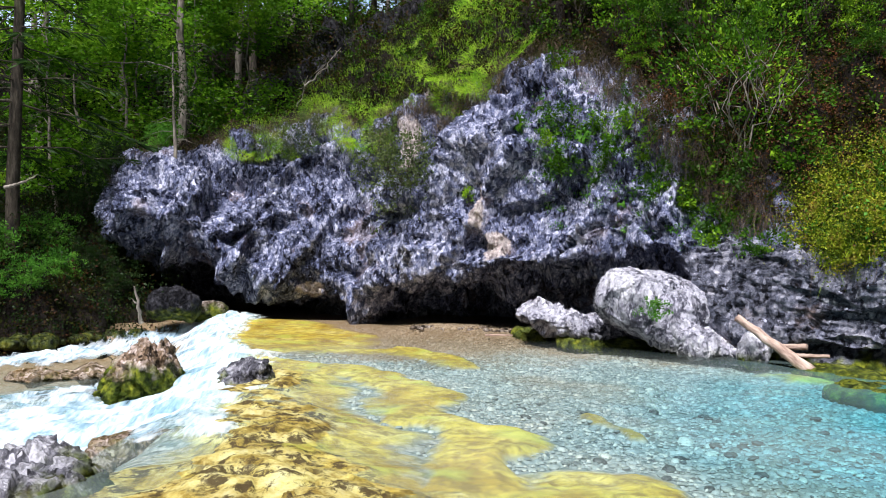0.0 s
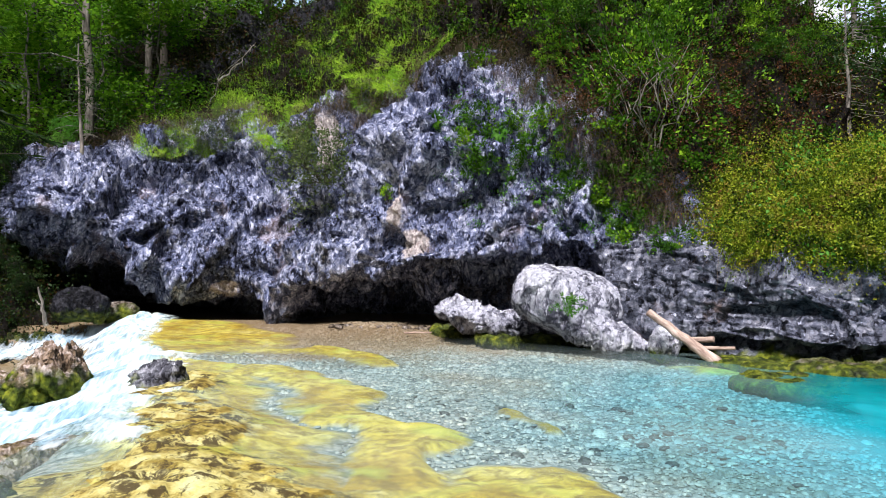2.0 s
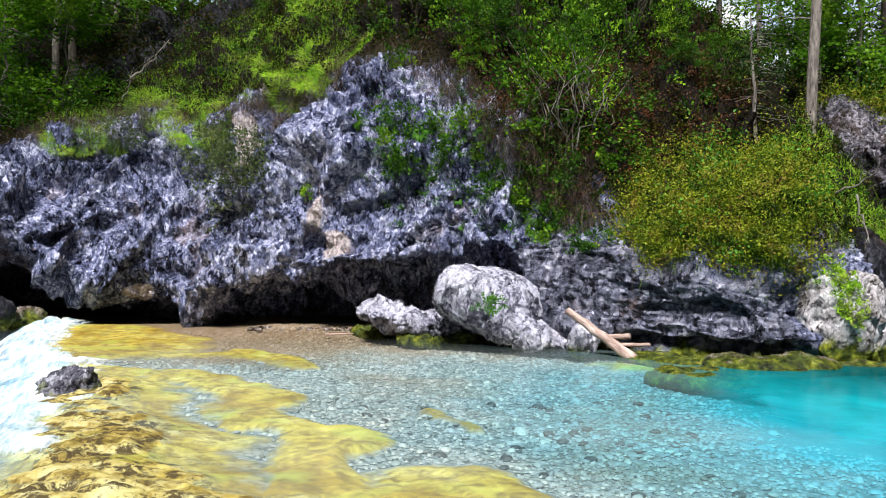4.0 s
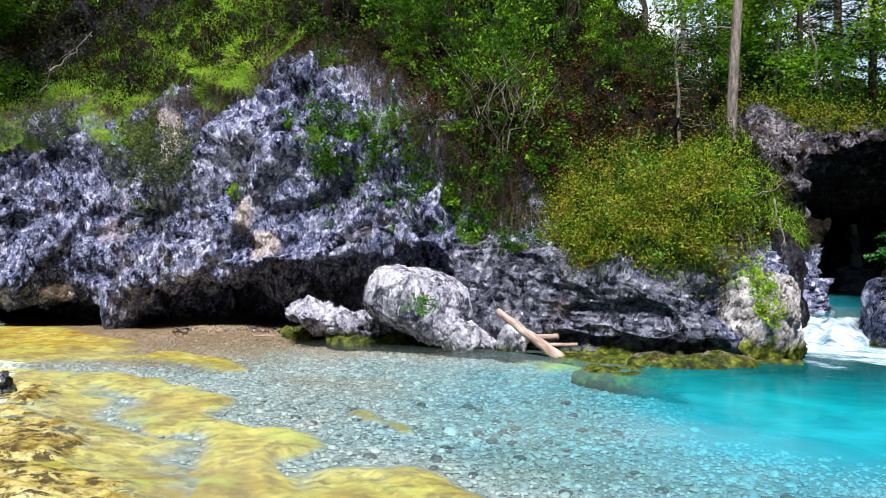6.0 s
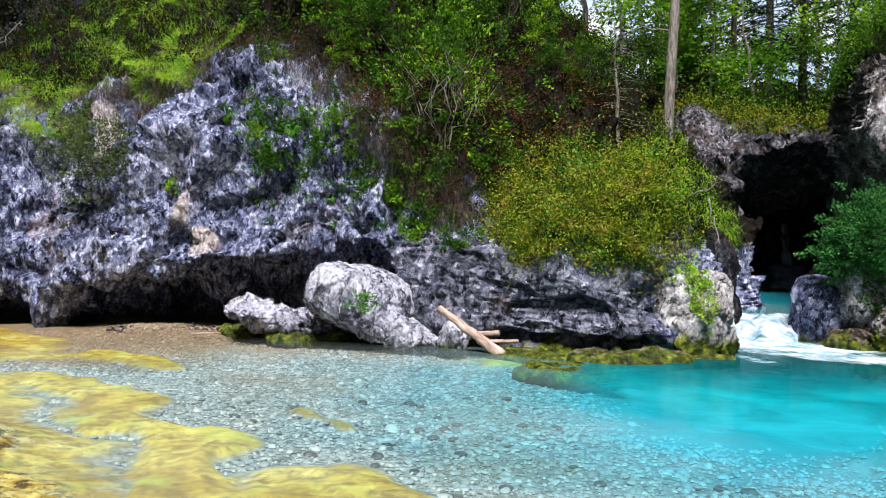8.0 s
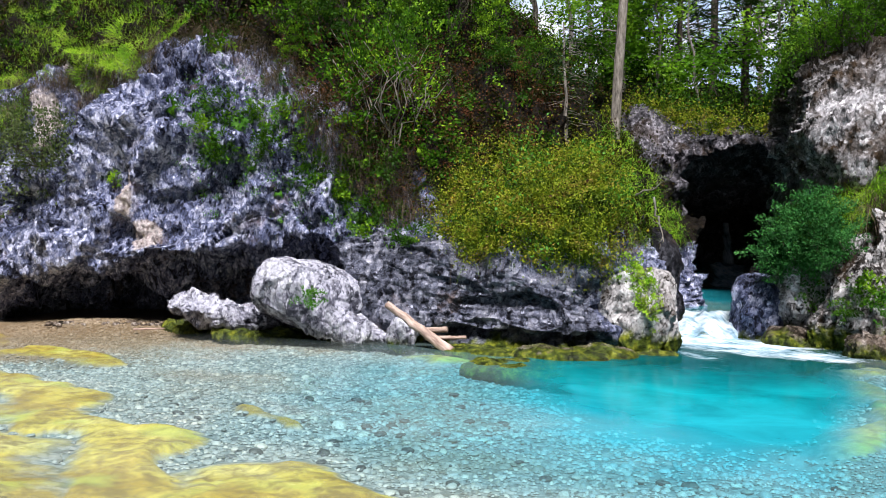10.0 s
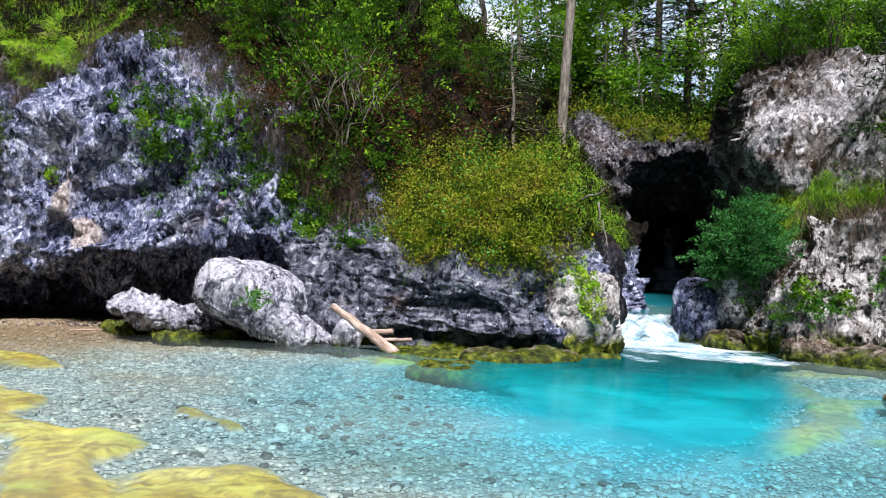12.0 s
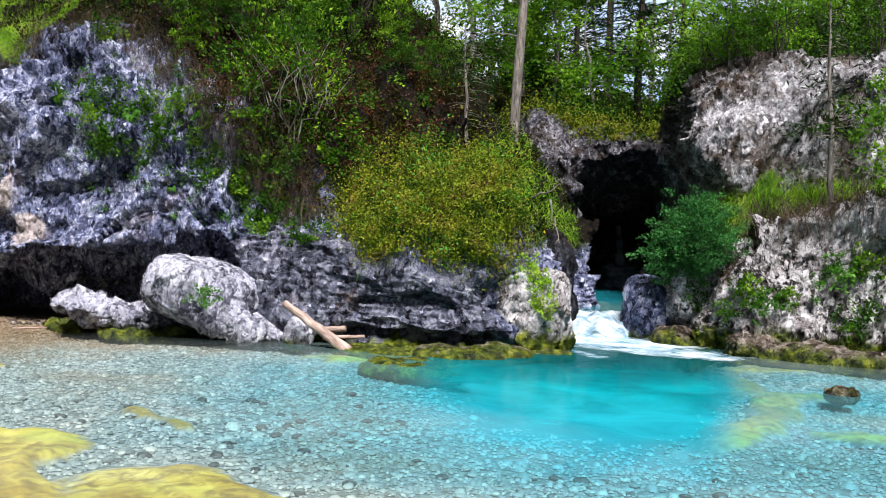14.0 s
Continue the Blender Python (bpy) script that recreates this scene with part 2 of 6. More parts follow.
def water_material(name, tint, foam_attr=False, bump=0.25, scale=2.2):
    n = Nodes(name)
    n.t.nodes.remove(n.b)
    out = n.t.nodes["Material Output"]
    p = n.scaled(n.pos(), 1.0, 1.6, 1.0, (0, 0, 0.5))
    h = n.math("ADD", n.noise(p, scale, 3, 0.5, 0.5), n.math("MULTIPLY", n.noise(p, scale * 4.0, 3, 0.5), 0.3))
    b = n.bump(h, bump, 0.05)
    gl = n.add("BsdfGlossy", None, Roughness=0.03, Normal=b).outputs[0]
    clear = n.math("MULTIPLY", n.math("SUBTRACT", n.add("SeparateXYZ", None, Vector=n.pos()).outputs["Y"], 11.5), 0.2)
    hue = n.mix(n.ramp(n.attr("blue"), (0.1, 0.0), (0.8, 1.0)), tint, (0.26, 0.78, 1.0))
    tr = n.add("BsdfTransparent", None, Color=n.mix(n.ramp(clear, (0.0, 0.0), (0.9, 0.85)), n.mix(n.math("MULTIPLY", n.attr("thin"), 0.45), hue, (0.95, 0.96, 0.93)), (0.97, 0.93, 0.88))).outputs[0]
    fr = n.math("MULTIPLY", n.add("Fresnel", None, IOR=1.2, Normal=b).outputs[0], 0.32)
    mixed = n.add("MixShader", None, **{"0": fr, "1": tr, "2": gl}).outputs[0]
    if foam_attr:
        # deeper teal towards the fall, the dark rocks' reflection put into it too
        far = n.add("VectorMath", {"operation": "DISTANCE"}, **{"0": n.pos(), "1": tuple(cyl(41.5, 14.2, 0))}).outputs["Value"]
        depth_reflection = n.ramp(n.math("MULTIPLY", far, 0.11), (0.06, (0.0005, 0.040, 0.044)), (0.24, (0.001, 0.068, 0.074)), (0.48, (0.003, 0.21, 0.245)), (0.8, (0.02, 0.33, 0.41)))
        depth_reflection = n.mix(1.0, depth_reflection, n.ramp(n.noise(n.pos(), 0.9, 7, 0.62, 0.6), (0.3, 0.62), (0.7, 1.35)), "MULTIPLY")
        body = n.add("BsdfDiffuse", None, Color=depth_reflection).outputs[0]
        murk = n.add("MixShader", None, **{"0": n.ramp(n.attr("deep"), (0.03, 0.0), (0.4, 0.5), (0.9, 0.92)), "1": tr, "2": body}).outputs[0]
        # milky lime, with the sky's pale reflection put in as a diffuse veil
        lime_sheen = n.add("BsdfDiffuse", None, Color=n.ramp(n.noise(n.pos(), 0.7, 5, 0.6, 0.8), (0.35, (0.245, 0.360, 0.374)), (0.65, (0.475, 0.533, 0.490)))).outputs[0]
        milk = n.math("MULTIPLY", n.ramp(n.noise(n.pos(), 0.45, 4, 0.55, 0.6), (0.35, 0.04), (0.7, 0.19)), n.math("MULTIPLY", n.ramp(n.attr("deep"), (0.1, 1.0), (0.5, 0.0)), n.ramp(clear, (0.1, 1.0), (0.7, 0.0))))
        murk = n.add("MixShader", None, **{"0": milk, "1": murk, "2": lime_sheen}).outputs[0]
        mixed = n.add("MixShader", None, **{"0": fr, "1": murk, "2": gl}).outputs[0]
        foam = n.attr("foam")
        web = n.math("ADD", n.math("MULTIPLY", n.noise(n.pos(), 1.8, 7, 0.6, 0.3), 0.55), n.math("MULTIPLY", n.noise(n.scaled(n.pos(), 5.0, 1.0, 1.0, (0, 0, 0.5)), 2.6, 7, 0.62, 0.2), 0.45))
        near = n.math("MINIMUM", n.math("MULTIPLY", foam, 4.0), 1.0)
        fac = n.ramp(n.math("ADD", foam, n.math("MULTIPLY", n.math("MULTIPLY", n.math("SUBTRACT", web, 0.5), 3.0), near)), (0.22, 0.0), (0.5, 0.5), (0.8, 0.85), (1.0, 1.0))
        fb = n.bump(web, 0.6, 0.12)
        # blue-grey stops put the foam's shadows into its colour
        white = n.add("BsdfDiffuse", None, Color=n.ramp(web, (0.36, (0.14, 0.32, 0.48)), (0.45, (0.36, 0.52, 0.68)), (0.54, (0.66, 0.75, 0.84)), (0.66, (0.86, 0.89, 0.93))), Normal=fb).outputs[0]
        glow = n.add("BsdfTranslucent", None, Color=(0.5, 0.65, 0.72, 1), Normal=fb).outputs[0]
        white = n.add("MixShader", None, **{"0": 0.3, "1": white, "2": glow}).outputs[0]
        mixed = n.add("MixShader", None, **{"0": fac, "1": mixed, "2": white}).outputs[0]
    n.t.links.new(mixed, out.inputs["Surface"])
    return n.m


RAPIDS = water_material("white_water", (0.74, 0.90, 0.96), True, 0.12, 3.0)


def bed_material():
    n = Nodes("stream_bed")
    p = n.pos()
    z = n.add("SeparateXYZ", None, Vector=p).outputs["Z"]
    v = n.add("TexVoronoi", None, Vector=p, Scale=16.0, Randomness=1.0)
    cell = n.add("SeparateXYZ", None, Vector=v.outputs["Color"]).outputs[0]
    stones = n.ramp(cell, (0.0, (0.066, 0.092, 0.092)), (0.3, (0.145, 0.185, 0.185)), (0.6, (0.224, 0.264, 0.257)), (0.9, (0.317, 0.343, 0.323)))
    stones = n.mix(n.ramp(v.outputs["Distance"], (0.3, 0.0), (0.75, 0.5)), stones, (0.092, 0.112, 0.106))
    # algae crust on the raised shelves
    crust = n.ramp(n.noise(p, 0.9, 6, 0.6, 0.6), (0.32, (0.228, 0.148, 0.018)), (0.43, (0.376, 0.276, 0.040)), (0.53, (0.444, 0.370, 0.065)), (0.64, (0.524, 0.457, 0.137)))
    crust = n.mix(n.ramp(n.noise(p, 6.0, 9, 0.72, 0.4), (0.40, 0.85), (0.58, 0.0)), crust, (0.149, 0.099, 0.025))
    crust = n.mix(n.ramp(n.noise(p, 1.5, 4, 0.5), (0.55, 0.0), (0.66, 0.6)), crust, (0.338, 0.375, 0.068))
    crusty = n.attr("crusty")
    near = n.math("ADD", crusty, n.math("MULTIPLY", n.math("SUBTRACT", n.noise(p, 1.4, 6, 0.65), 0.5), 1.6))
    bare = n.ramp(n.noise(p, 3.6, 9, 0.7, 0.1), (0.36, (0.024, 0.018, 0.009)), (0.43, (0.173, 0.125, 0.036)), (0.52, (0.372, 0.331, 0.131)), (0.66, (0.505, 0.500, 0.309)))
    crust = n.mix(n.ramp(near, (0.35, 0.0), (0.75, 0.75)), crust, bare)
    speck = n.math("MULTIPLY", n.ramp(n.noise(p, 5.0, 10, 0.76, 0.3), (0.50, 0.0), (0.55, 0.95)), n.ramp(n.math("ADD", near, n.math("MULTIPLY", n.math("SUBTRACT", n.noise(p, 0.8, 3), 0.5), 1.4)), (0.3, 0.0), (0.7, 1.0)))
    crust = n.mix(speck, crust, (0.045, 0.032, 0.016))
    shelf = n.attr("shelf")
    f = n.ramp(n.math("ADD", shelf, n.math("MULTIPLY", n.math("SUBTRACT", n.noise(p, 1.6, 8, 0.66), 0.5), 1.3)), (0.30, 0.0), (0.75, 1.0))
    # far stones: own brown, plus the cliff's dark reflection put into the colour
    far = n.add("SeparateXYZ", None, Vector=p).outputs["Y"]
    far = n.math("MULTIPLY", n.math("SUBTRACT", far, 12.0), 0.14)
    brown = n.ramp(n.math("ADD", n.noise(p, 0.5, 6, 0.6), n.math("MAXIMUM", far, 0.0)), (0.48, 0.0), (0.8, 0.9))
    stones = n.mix(brown, stones, n.mix(0.75, stones, (0.19, 0.105, 0.035)))
    f = n.math("MULTIPLY", f, n.ramp(n.attr("deep"), (0.1, 1.0), (0.5, 0.0)))
    col = n.mix(f, stones, crust)
    # blue-green silt in the deep
    deep = n.attr("deep")
    turq = n.ramp(n.noise(p, 0.6, 4), (0.3, (0.002, 0.13, 0.15)), (0.7, (0.008, 0.24, 0.27)))
    col = n.mix(n.ramp(deep, (0.05, 0.0), (0.45, 0.5), (0.9, 1.0)), col, turq)
    b = n.bump(n.noise(p, 9.0, 8, 0.7), 0.5, 0.03)
    return n.done(col, 0.7, b, Specular_IOR_Level=0.1)


BED = bed_material()


# ---- cliffs ----
def strip(name, mat, a0, a1, nu, nv, prof, soil_from, relief=1.0, seed=3, moss=((-90, 1), (90, 1)), scars=(), grain=(1, 1, 1), beds=()):
    """A cliff along azimuths a0 to a1: per azimuth a profile of (distance, height) from the foot to the hill behind."""
    az = np.linspace(a0, a1, nu)
    pr = [(table(az, r), table(az, z)) for r, z in prof]
    seg = [0.0]
    mid = nu // 2
    for k in range(1, len(pr)):
        seg.append(seg[-1] + (0.35 if k > soil_from > 0 else 1.0) * max(0.25, float(np.mean(np.hypot(pr[k][0] - pr[k - 1][0], pr[k][1] - pr[k - 1][1])) ** 0.85)))
    v = np.linspace(0, seg[-1], nv)
    R, Z = np.zeros((nu, nv)), np.zeros((nu, nv))
    for i in range(nu):
        R[i] = np.interp(v, seg, [q[0][i] for q in pr])
        Z[i] = np.interp(v, seg, [q[1][i] for q in pr])
    for _ in range(10):   # round the profile's corners
        for G in (R, Z):
            G[:, 1:-1] = 0.25 * G[:, :-2] + 0.5 * G[:, 1:-1] + 0.25 * G[:, 2:]
    A = np.radians(az)[:, None] * np.ones((1, nv))
    P = np.stack([R * np.sin(A), R * np.cos(A), Z], -1)
    du, dv = np.gradient(P, axis=0), np.gradient(P, axis=1)
    N = np.cross(dv, du)
    N /= np.linalg.norm(N, axis=-1, keepdims=True) + 1e-9
    p = P.reshape(-1, 3)
    tilt = p @ np.array([[1, 0, 0.25], [0, 1, 0.2], [-0.3, 0, 1.0]]) * grain
    d = 0.42 * fbm(p * 0.42, 3, seed, 0.45) + 0.08 * fbm(tilt * (0.9, 0.9, 1.6), 4, seed + 5, 0.5, True)
    lean = p @ np.array([[0.8, 0, 0.5], [0, 0.8, 0.3], [-0.5, 0, 0.8]])
    d -= 0.30 * smooth(0.62, 0.95, 1 - np.abs(fbm(lean * (0.75, 0.75, 0.28) + 5, 3, seed + 41, 0.4)))   # long leaning crevices
    d += 0.46 * facets(tilt * (0.5, 0.5, 0.7), seed + 1) + 0.13 * facets(tilt * (1.9, 1.9, 2.6), seed + 2) + 0.09 * facets(tilt * (5, 5, 7), seed + 4) + 0.04 * facets(tilt * (12, 12, 14), seed + 6)
    slab = np.zeros(len(p))
    azv = np.repeat(az, nv)
    for b0, b1, zl, zr in beds:   # bedded slabs between two azimuths, up to a height that runs from zl to zr
        top = zl + (zr - zl) * np.clip((azv - b0) / (b1 - b0), 0, 1) + 0.25 * fbm(p * 1.1, 3, seed + 21)
        slab = np.maximum(slab, smooth(b0 - 0.8, b0 + 0.8, azv) * smooth(b1 + 0.6, b1 - 0.6, azv) * smooth(top + 0.15, top - 0.15, p[:, 2]))
    if beds:
        q = p @ np.array([[1, 0, 0.10], [0, 1, 0.05], [0, 0, 1.0]])
        lay = 0.30 * fbm(p * 0.5 + 3, 3, seed + 31, 0.45) + 0.24 * facets(q * (0.5, 0.5, 1.4), seed + 32) + 0.07 * facets(q * (1.6, 1.6, 3.6), seed + 33) + 0.05 * facets(q * (4, 4, 16), seed + 34)
        d = d * (1 - slab) + lay * slab
    sv = np.tile(v / seg[-1], nu)
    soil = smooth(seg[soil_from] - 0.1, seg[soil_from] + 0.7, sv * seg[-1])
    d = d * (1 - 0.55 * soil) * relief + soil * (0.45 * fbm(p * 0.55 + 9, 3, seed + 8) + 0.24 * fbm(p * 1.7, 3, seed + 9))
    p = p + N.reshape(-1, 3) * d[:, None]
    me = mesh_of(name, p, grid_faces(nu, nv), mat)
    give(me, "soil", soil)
    give(me, "slab", slab)
    give(me, "moss", table(np.repeat(az, nv), moss))
    scar = np.zeros(len(p))
    for a_, z_, wa, wz in scars:
        scar = np.maximum(scar, smooth(1.3, 0.3, np.hypot((np.repeat(az, nv) - a_) / wa, (p[:, 2] - z_) / wz)))
    give(me, "scar", scar)
    ob = tagged(new(name, me), kind="structure")
    return ob


LIP_R = [(-31, 29), (-23, 27), (-20.8, 20.8), (-15, 20.3), (-11, 20.6), (-7.5, 20.4), (-5.5, 19.8), (-3, 18.5), (3, 16.6), (7, 16.2), (10.5, 15.6), (14, 15.0), (20, 14.1), (25, 13.3), (30, 12.75), (34, 13.0), (35.5, 14.8), (38, 17), (40, 20)]
LIP_Z = [(-31, 1.5), (-23, 2.0), (-20.5, 2.15), (-18.2, 2.0), (-14.6, 1.28), (-10.8, 0.5), (-9.3, 0.17), (-5.5, 0.1), (-4.4, 0.35), (-3.2, 0.8), (0.7, 1.05), (3, 1.1), (7, 1.1), (9, 1.15), (10.5, 1.42), (14, 1.55), (15.6, 1.5), (17.4, 0.7), (19, 0.15), (40, 0.1)]
BACK_R = [(-31, 30), (-23, 29), (-19.5, 28), (-15, 28), (-11, 26), (-7.5, 22.0), (-5.5, 20.4), (-3, 21.0), (3, 20.6), (7, 20), (10.5, 17.4), (13, 15.9), (16.5, 15.1), (20, 14.4), (25, 13.6), (30, 13.05), (34, 13.3), (36, 15.2), (40, 20.4)]
CREST_Z = [(-31, 2.6), (-22, 3.2), (-20.5, 3.5), (-15, 3.65), (-11, 4.0), (-7.2, 4.6), (-5, 3.9), (-3.6, 3.8), (-2.7, 4.7), (-1.6, 4.8), (-0.8, 4.1), (0.3, 4.35), (2.8, 4.7), (5, 5.2), (8, 5.2), (11, 4.6), (13.4, 3.6), (16, 2.7), (20, 1.9), (22, 1.75), (24, 1.35), (26, 1.0), (28, 1.3), (30, 0.95), (32, 1.2), (33.5, 1.0), (36, 1.6), (38, 1.6), (40, 1.2)]
CREST_R = [(a, r + float(np.interp(a, (-31, 10, 16, 21, 24, 33, 36), (1.2, 1.2, 0.6, 0.3, 0.12, 0.12, 0.3)))) for a, r in LIP_R]
MID_R = [(a, r + float(np.interp(a, (-31, -18, -4, 10, 16, 24, 33, 36), (0.15, 0.12, 0.15, 0.15, 0.2, 0.0, 0.0, 0.2)))) for a, r in LIP_R]
SHOULDER_Z = [(-31, 3.0), (-20, 4.0), (-14, 4.5), (-9, 5.6), (-5, 5.7), (-2, 5.9), (2.5, 6.4), (8, 7.0), (13.4, 6.0), (17, 4.9), (20, 4.2), (23, 3.2), (25, 2.6), (27, 2.9), (30, 2.55), (34, 2.8), (36, 2.8), (38, 2.3), (40, 1.9)]
SHOULDER_R = [(a, r + float(np.interp(a, (-31, 10, 14, 20, 24, 33, 36), (2.6, 2.6, 2.2, 1.8, 1.35, 1.1, 1.4)))) for a, r in LIP_R]
HILL_Z = [(-31, 3.2), (-20, 4.3), (-14, 5.1), (-9, 7.3), (-7, 8.0), (-3, 8.6), (2.5, 9.6), (10, 10.8), (20, 9.5), (26, 8.3), (30, 6.5), (34.7, 4.1), (36.5, 3.4), (38, 2.4), (40, 1.6)]
HILL_R = [(a, r + 8.5) for a, r in LIP_R]
FAR_Z = [(-31, 4.5), (-20, 4.5), (-14, 4.6), (-9, 6.0), (-3, 9.5), (2.5, 13), (10, 15), (20, 14), (26, 11), (30, 7), (34.7, 4.2), (40, 2.0)]
FAR_R = [(a, r + 17) for a, r in LIP_R]


def moved(rows, d):
    return [(a, v + d) for a, v in rows]


def between(r0, r1, t):
    az = sorted({a for a, _ in r0} | {a for a, _ in r1})
    f = lambda rows, a: float(np.interp(a, [q[0] for q in rows], [q[1] for q in rows]))
    return [(a, f(r0, a) * (1 - t) + f(r1, a) * t) for a in az]


FLAT = lambda z: [(-90, z), (90, z)]
cliff = strip("cliff_main", ROCK, -31, 40, 760, 330,
              [(moved(BACK_R, 0.2), FLAT(-2.4)), (BACK_R, between(FLAT(0.0), LIP_Z, 0.7)), (moved(LIP_R, 0.35), moved(LIP_Z, -0.1)), (moved(LIP_R, -0.2), moved(LIP_Z, 0.22)),
               (MID_R, between(LIP_Z, CREST_Z, 0.6)), (CREST_R, CREST_Z), (SHOULDER_R, SHOULDER_Z), (HILL_R, HILL_Z), (FAR_R, FAR_Z)], 5, 1.0, 3, ((-90, 0.0), (-8, 0.15), (6, 0.2), (9, 1.0), (90, 1)), ((-2.4, 4.1, 1.0, 0.9), (-0.9, 5.4, 0.6, 0.5), (1.9, 2.5, 0.6, 0.6), (3.0, 1.7, 1.6, 0.35), (-9.0, 0.6, 1.2, 0.3)), beds=((15.5, 34.2, 1.9, 1.2),))
tagged(cliff, "overhanging grey limestone cliff with a dark undercut, overgrown above", "cliff")

# the gorge behind, with the arch of a cave
ARCH_Z = [(33, 0.2), (37.8, 0.2), (38.3, 2.4), (38.9, 3.5), (40.6, 4.3), (43, 4.5), (45, 4.2), (46.5, 3.6), (48, 2.0), (49.5, 0.3), (52, 0.2)]
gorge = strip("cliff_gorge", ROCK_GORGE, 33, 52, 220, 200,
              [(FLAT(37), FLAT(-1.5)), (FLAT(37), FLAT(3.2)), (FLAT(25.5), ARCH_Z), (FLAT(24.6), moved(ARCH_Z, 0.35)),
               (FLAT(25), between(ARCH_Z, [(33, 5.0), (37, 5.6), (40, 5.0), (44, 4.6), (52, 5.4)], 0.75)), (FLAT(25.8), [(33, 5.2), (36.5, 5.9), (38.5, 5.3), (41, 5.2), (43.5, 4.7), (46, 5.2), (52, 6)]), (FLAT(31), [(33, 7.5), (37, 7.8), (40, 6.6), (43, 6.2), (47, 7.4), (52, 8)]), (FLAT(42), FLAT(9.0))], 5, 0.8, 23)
tagged(gorge, "dark limestone gorge wall with a cave arch", "cliff")

# the far bank: a lower wall with a grassy ledge, and a leaning block above it
BANK_R = [(43.5, 18.8), (45, 17.4), (47, 16.2), (49.5, 15.6), (66, 15.4)]
bank = strip("cliff_bank", ROCK_BANK, 43.5, 66, 280, 180,
             [(moved(BANK_R, 0.4), FLAT(-2.4)), (BANK_R, FLAT(0.1)), (moved(BANK_R, 0.0), [(43.5, 0.3), (47, 0.6), (50, 1.0), (66, 1.0)]), (moved(BANK_R, 0.35), [(43.5, 0.5), (47, 1.0), (49, 1.4), (50.5, 2.1), (54, 2.45), (60, 2.6), (66, 2.9)]),
              (moved(BANK_R, 2.3), [(43.5, 0.8), (47, 1.5), (49, 2.2), (50.5, 3.0), (54, 3.2), (66, 3.5)])], 3, 1.15, 41, grain=(1.3, 1.3, 0.4))
tagged(bank, "pale limestone bank with a mossy foot and a grassy ledge", "cliff")
BLOCK_R = [(44, 26), (45.2, 23), (45.7, 17.9), (46.6, 17.1), (50, 16.8), (54, 17.2), (60, 17.6), (66, 18)]
BLOCK_Z = [(44, 4.0), (45.6, 4.0), (46.6, 3.55), (49.5, 2.6), (52, 2.5), (60, 2.6), (66, 3)]
block = strip("cliff_block", ROCK_BLOCK, 45.2, 66, 280, 220,
              [(moved(BLOCK_R, 2.6), FLAT(-0.5)), (moved(BLOCK_R, 2.1), moved(BLOCK_Z, -0.2)), (moved(BLOCK_R, 0.4), BLOCK_Z), (BLOCK_R, moved(BLOCK_Z, 0.4)),
               (moved(BLOCK_R, 0.5), [(44, 4.2), (46, 4.7), (48, 5.1), (66, 5.0)]), (moved(BLOCK_R, 1.4), [(44, 5.0), (46, 5.2), (49, 5.7), (54, 5.5), (66, 5.9)]), (moved(BLOCK_R, 7), [(44, 6.2), (50, 7.6), (66, 8)]), (moved(BLOCK_R, 17), FLAT(10.0))], 5, 0.75, 57, grain=(1.1, 1.1, 0.6))
tagged(block, "leaning pale limestone block below shrubs", "cliff")


# ---- the bed of the stream ----
def ridge(x, y, pts, width):
    """1 on the line through pts (azimuth, distance), falling to 0 at its width."""
    best = np.full(len(x), 9e9)
    q = [cyl(a, r, 0) for a, r in pts]
    for p0, p1 in zip(q[:-1], q[1:]):
        dx, dy = p1.x - p0.x, p1.y - p0.y
        t = np.clip(((x - p0.x) * dx + (y - p0.y) * dy) / (dx * dx + dy * dy), 0, 1)
        best = np.minimum(best, np.hypot(x - p0.x - t * dx, y - p0.y - t * dy))
    return smooth(width, width * 0.25, best)


LIP_LINE = [(-40, 21.0), (-14.5, 20.5), (-13.6, 16), (-13.4, 12), (-14.2, 9.5), (-16.5, 8.2), (-20, 6.8), (-26, 5.5), (-40, 5.0)]


def level(x, y):
    """The height of the water: 0 in the pool, lower in the rapids past the lip."""
    az, r = np.degrees(np.arctan2(x, y)), np.hypot(x, y)
    q = [cyl(a, d, 0) for a, d in LIP_LINE]
    best, inside = np.full(len(x), 9e9), np.zeros(len(x), bool)
    for p0, p1 in zip(q, q[1:] + q[:1]):
        dx, dy = p1.x - p0.x, p1.y - p0.y
        t = np.clip(((x - p0.x) * dx + (y - p0.y) * dy) / (dx * dx + dy * dy), 0, 1)
        best = np.minimum(best, np.hypot(x - p0.x - t * dx, y - p0.y - t * dy))
        inside ^= ((p0.y > y) != (p1.y > y)) & (x < dx * (y - p0.y) / (dy + 1e-12) + p0.x)
    return -0.55 * np.where(inside, smooth(0, 1.6, best), 0.0)


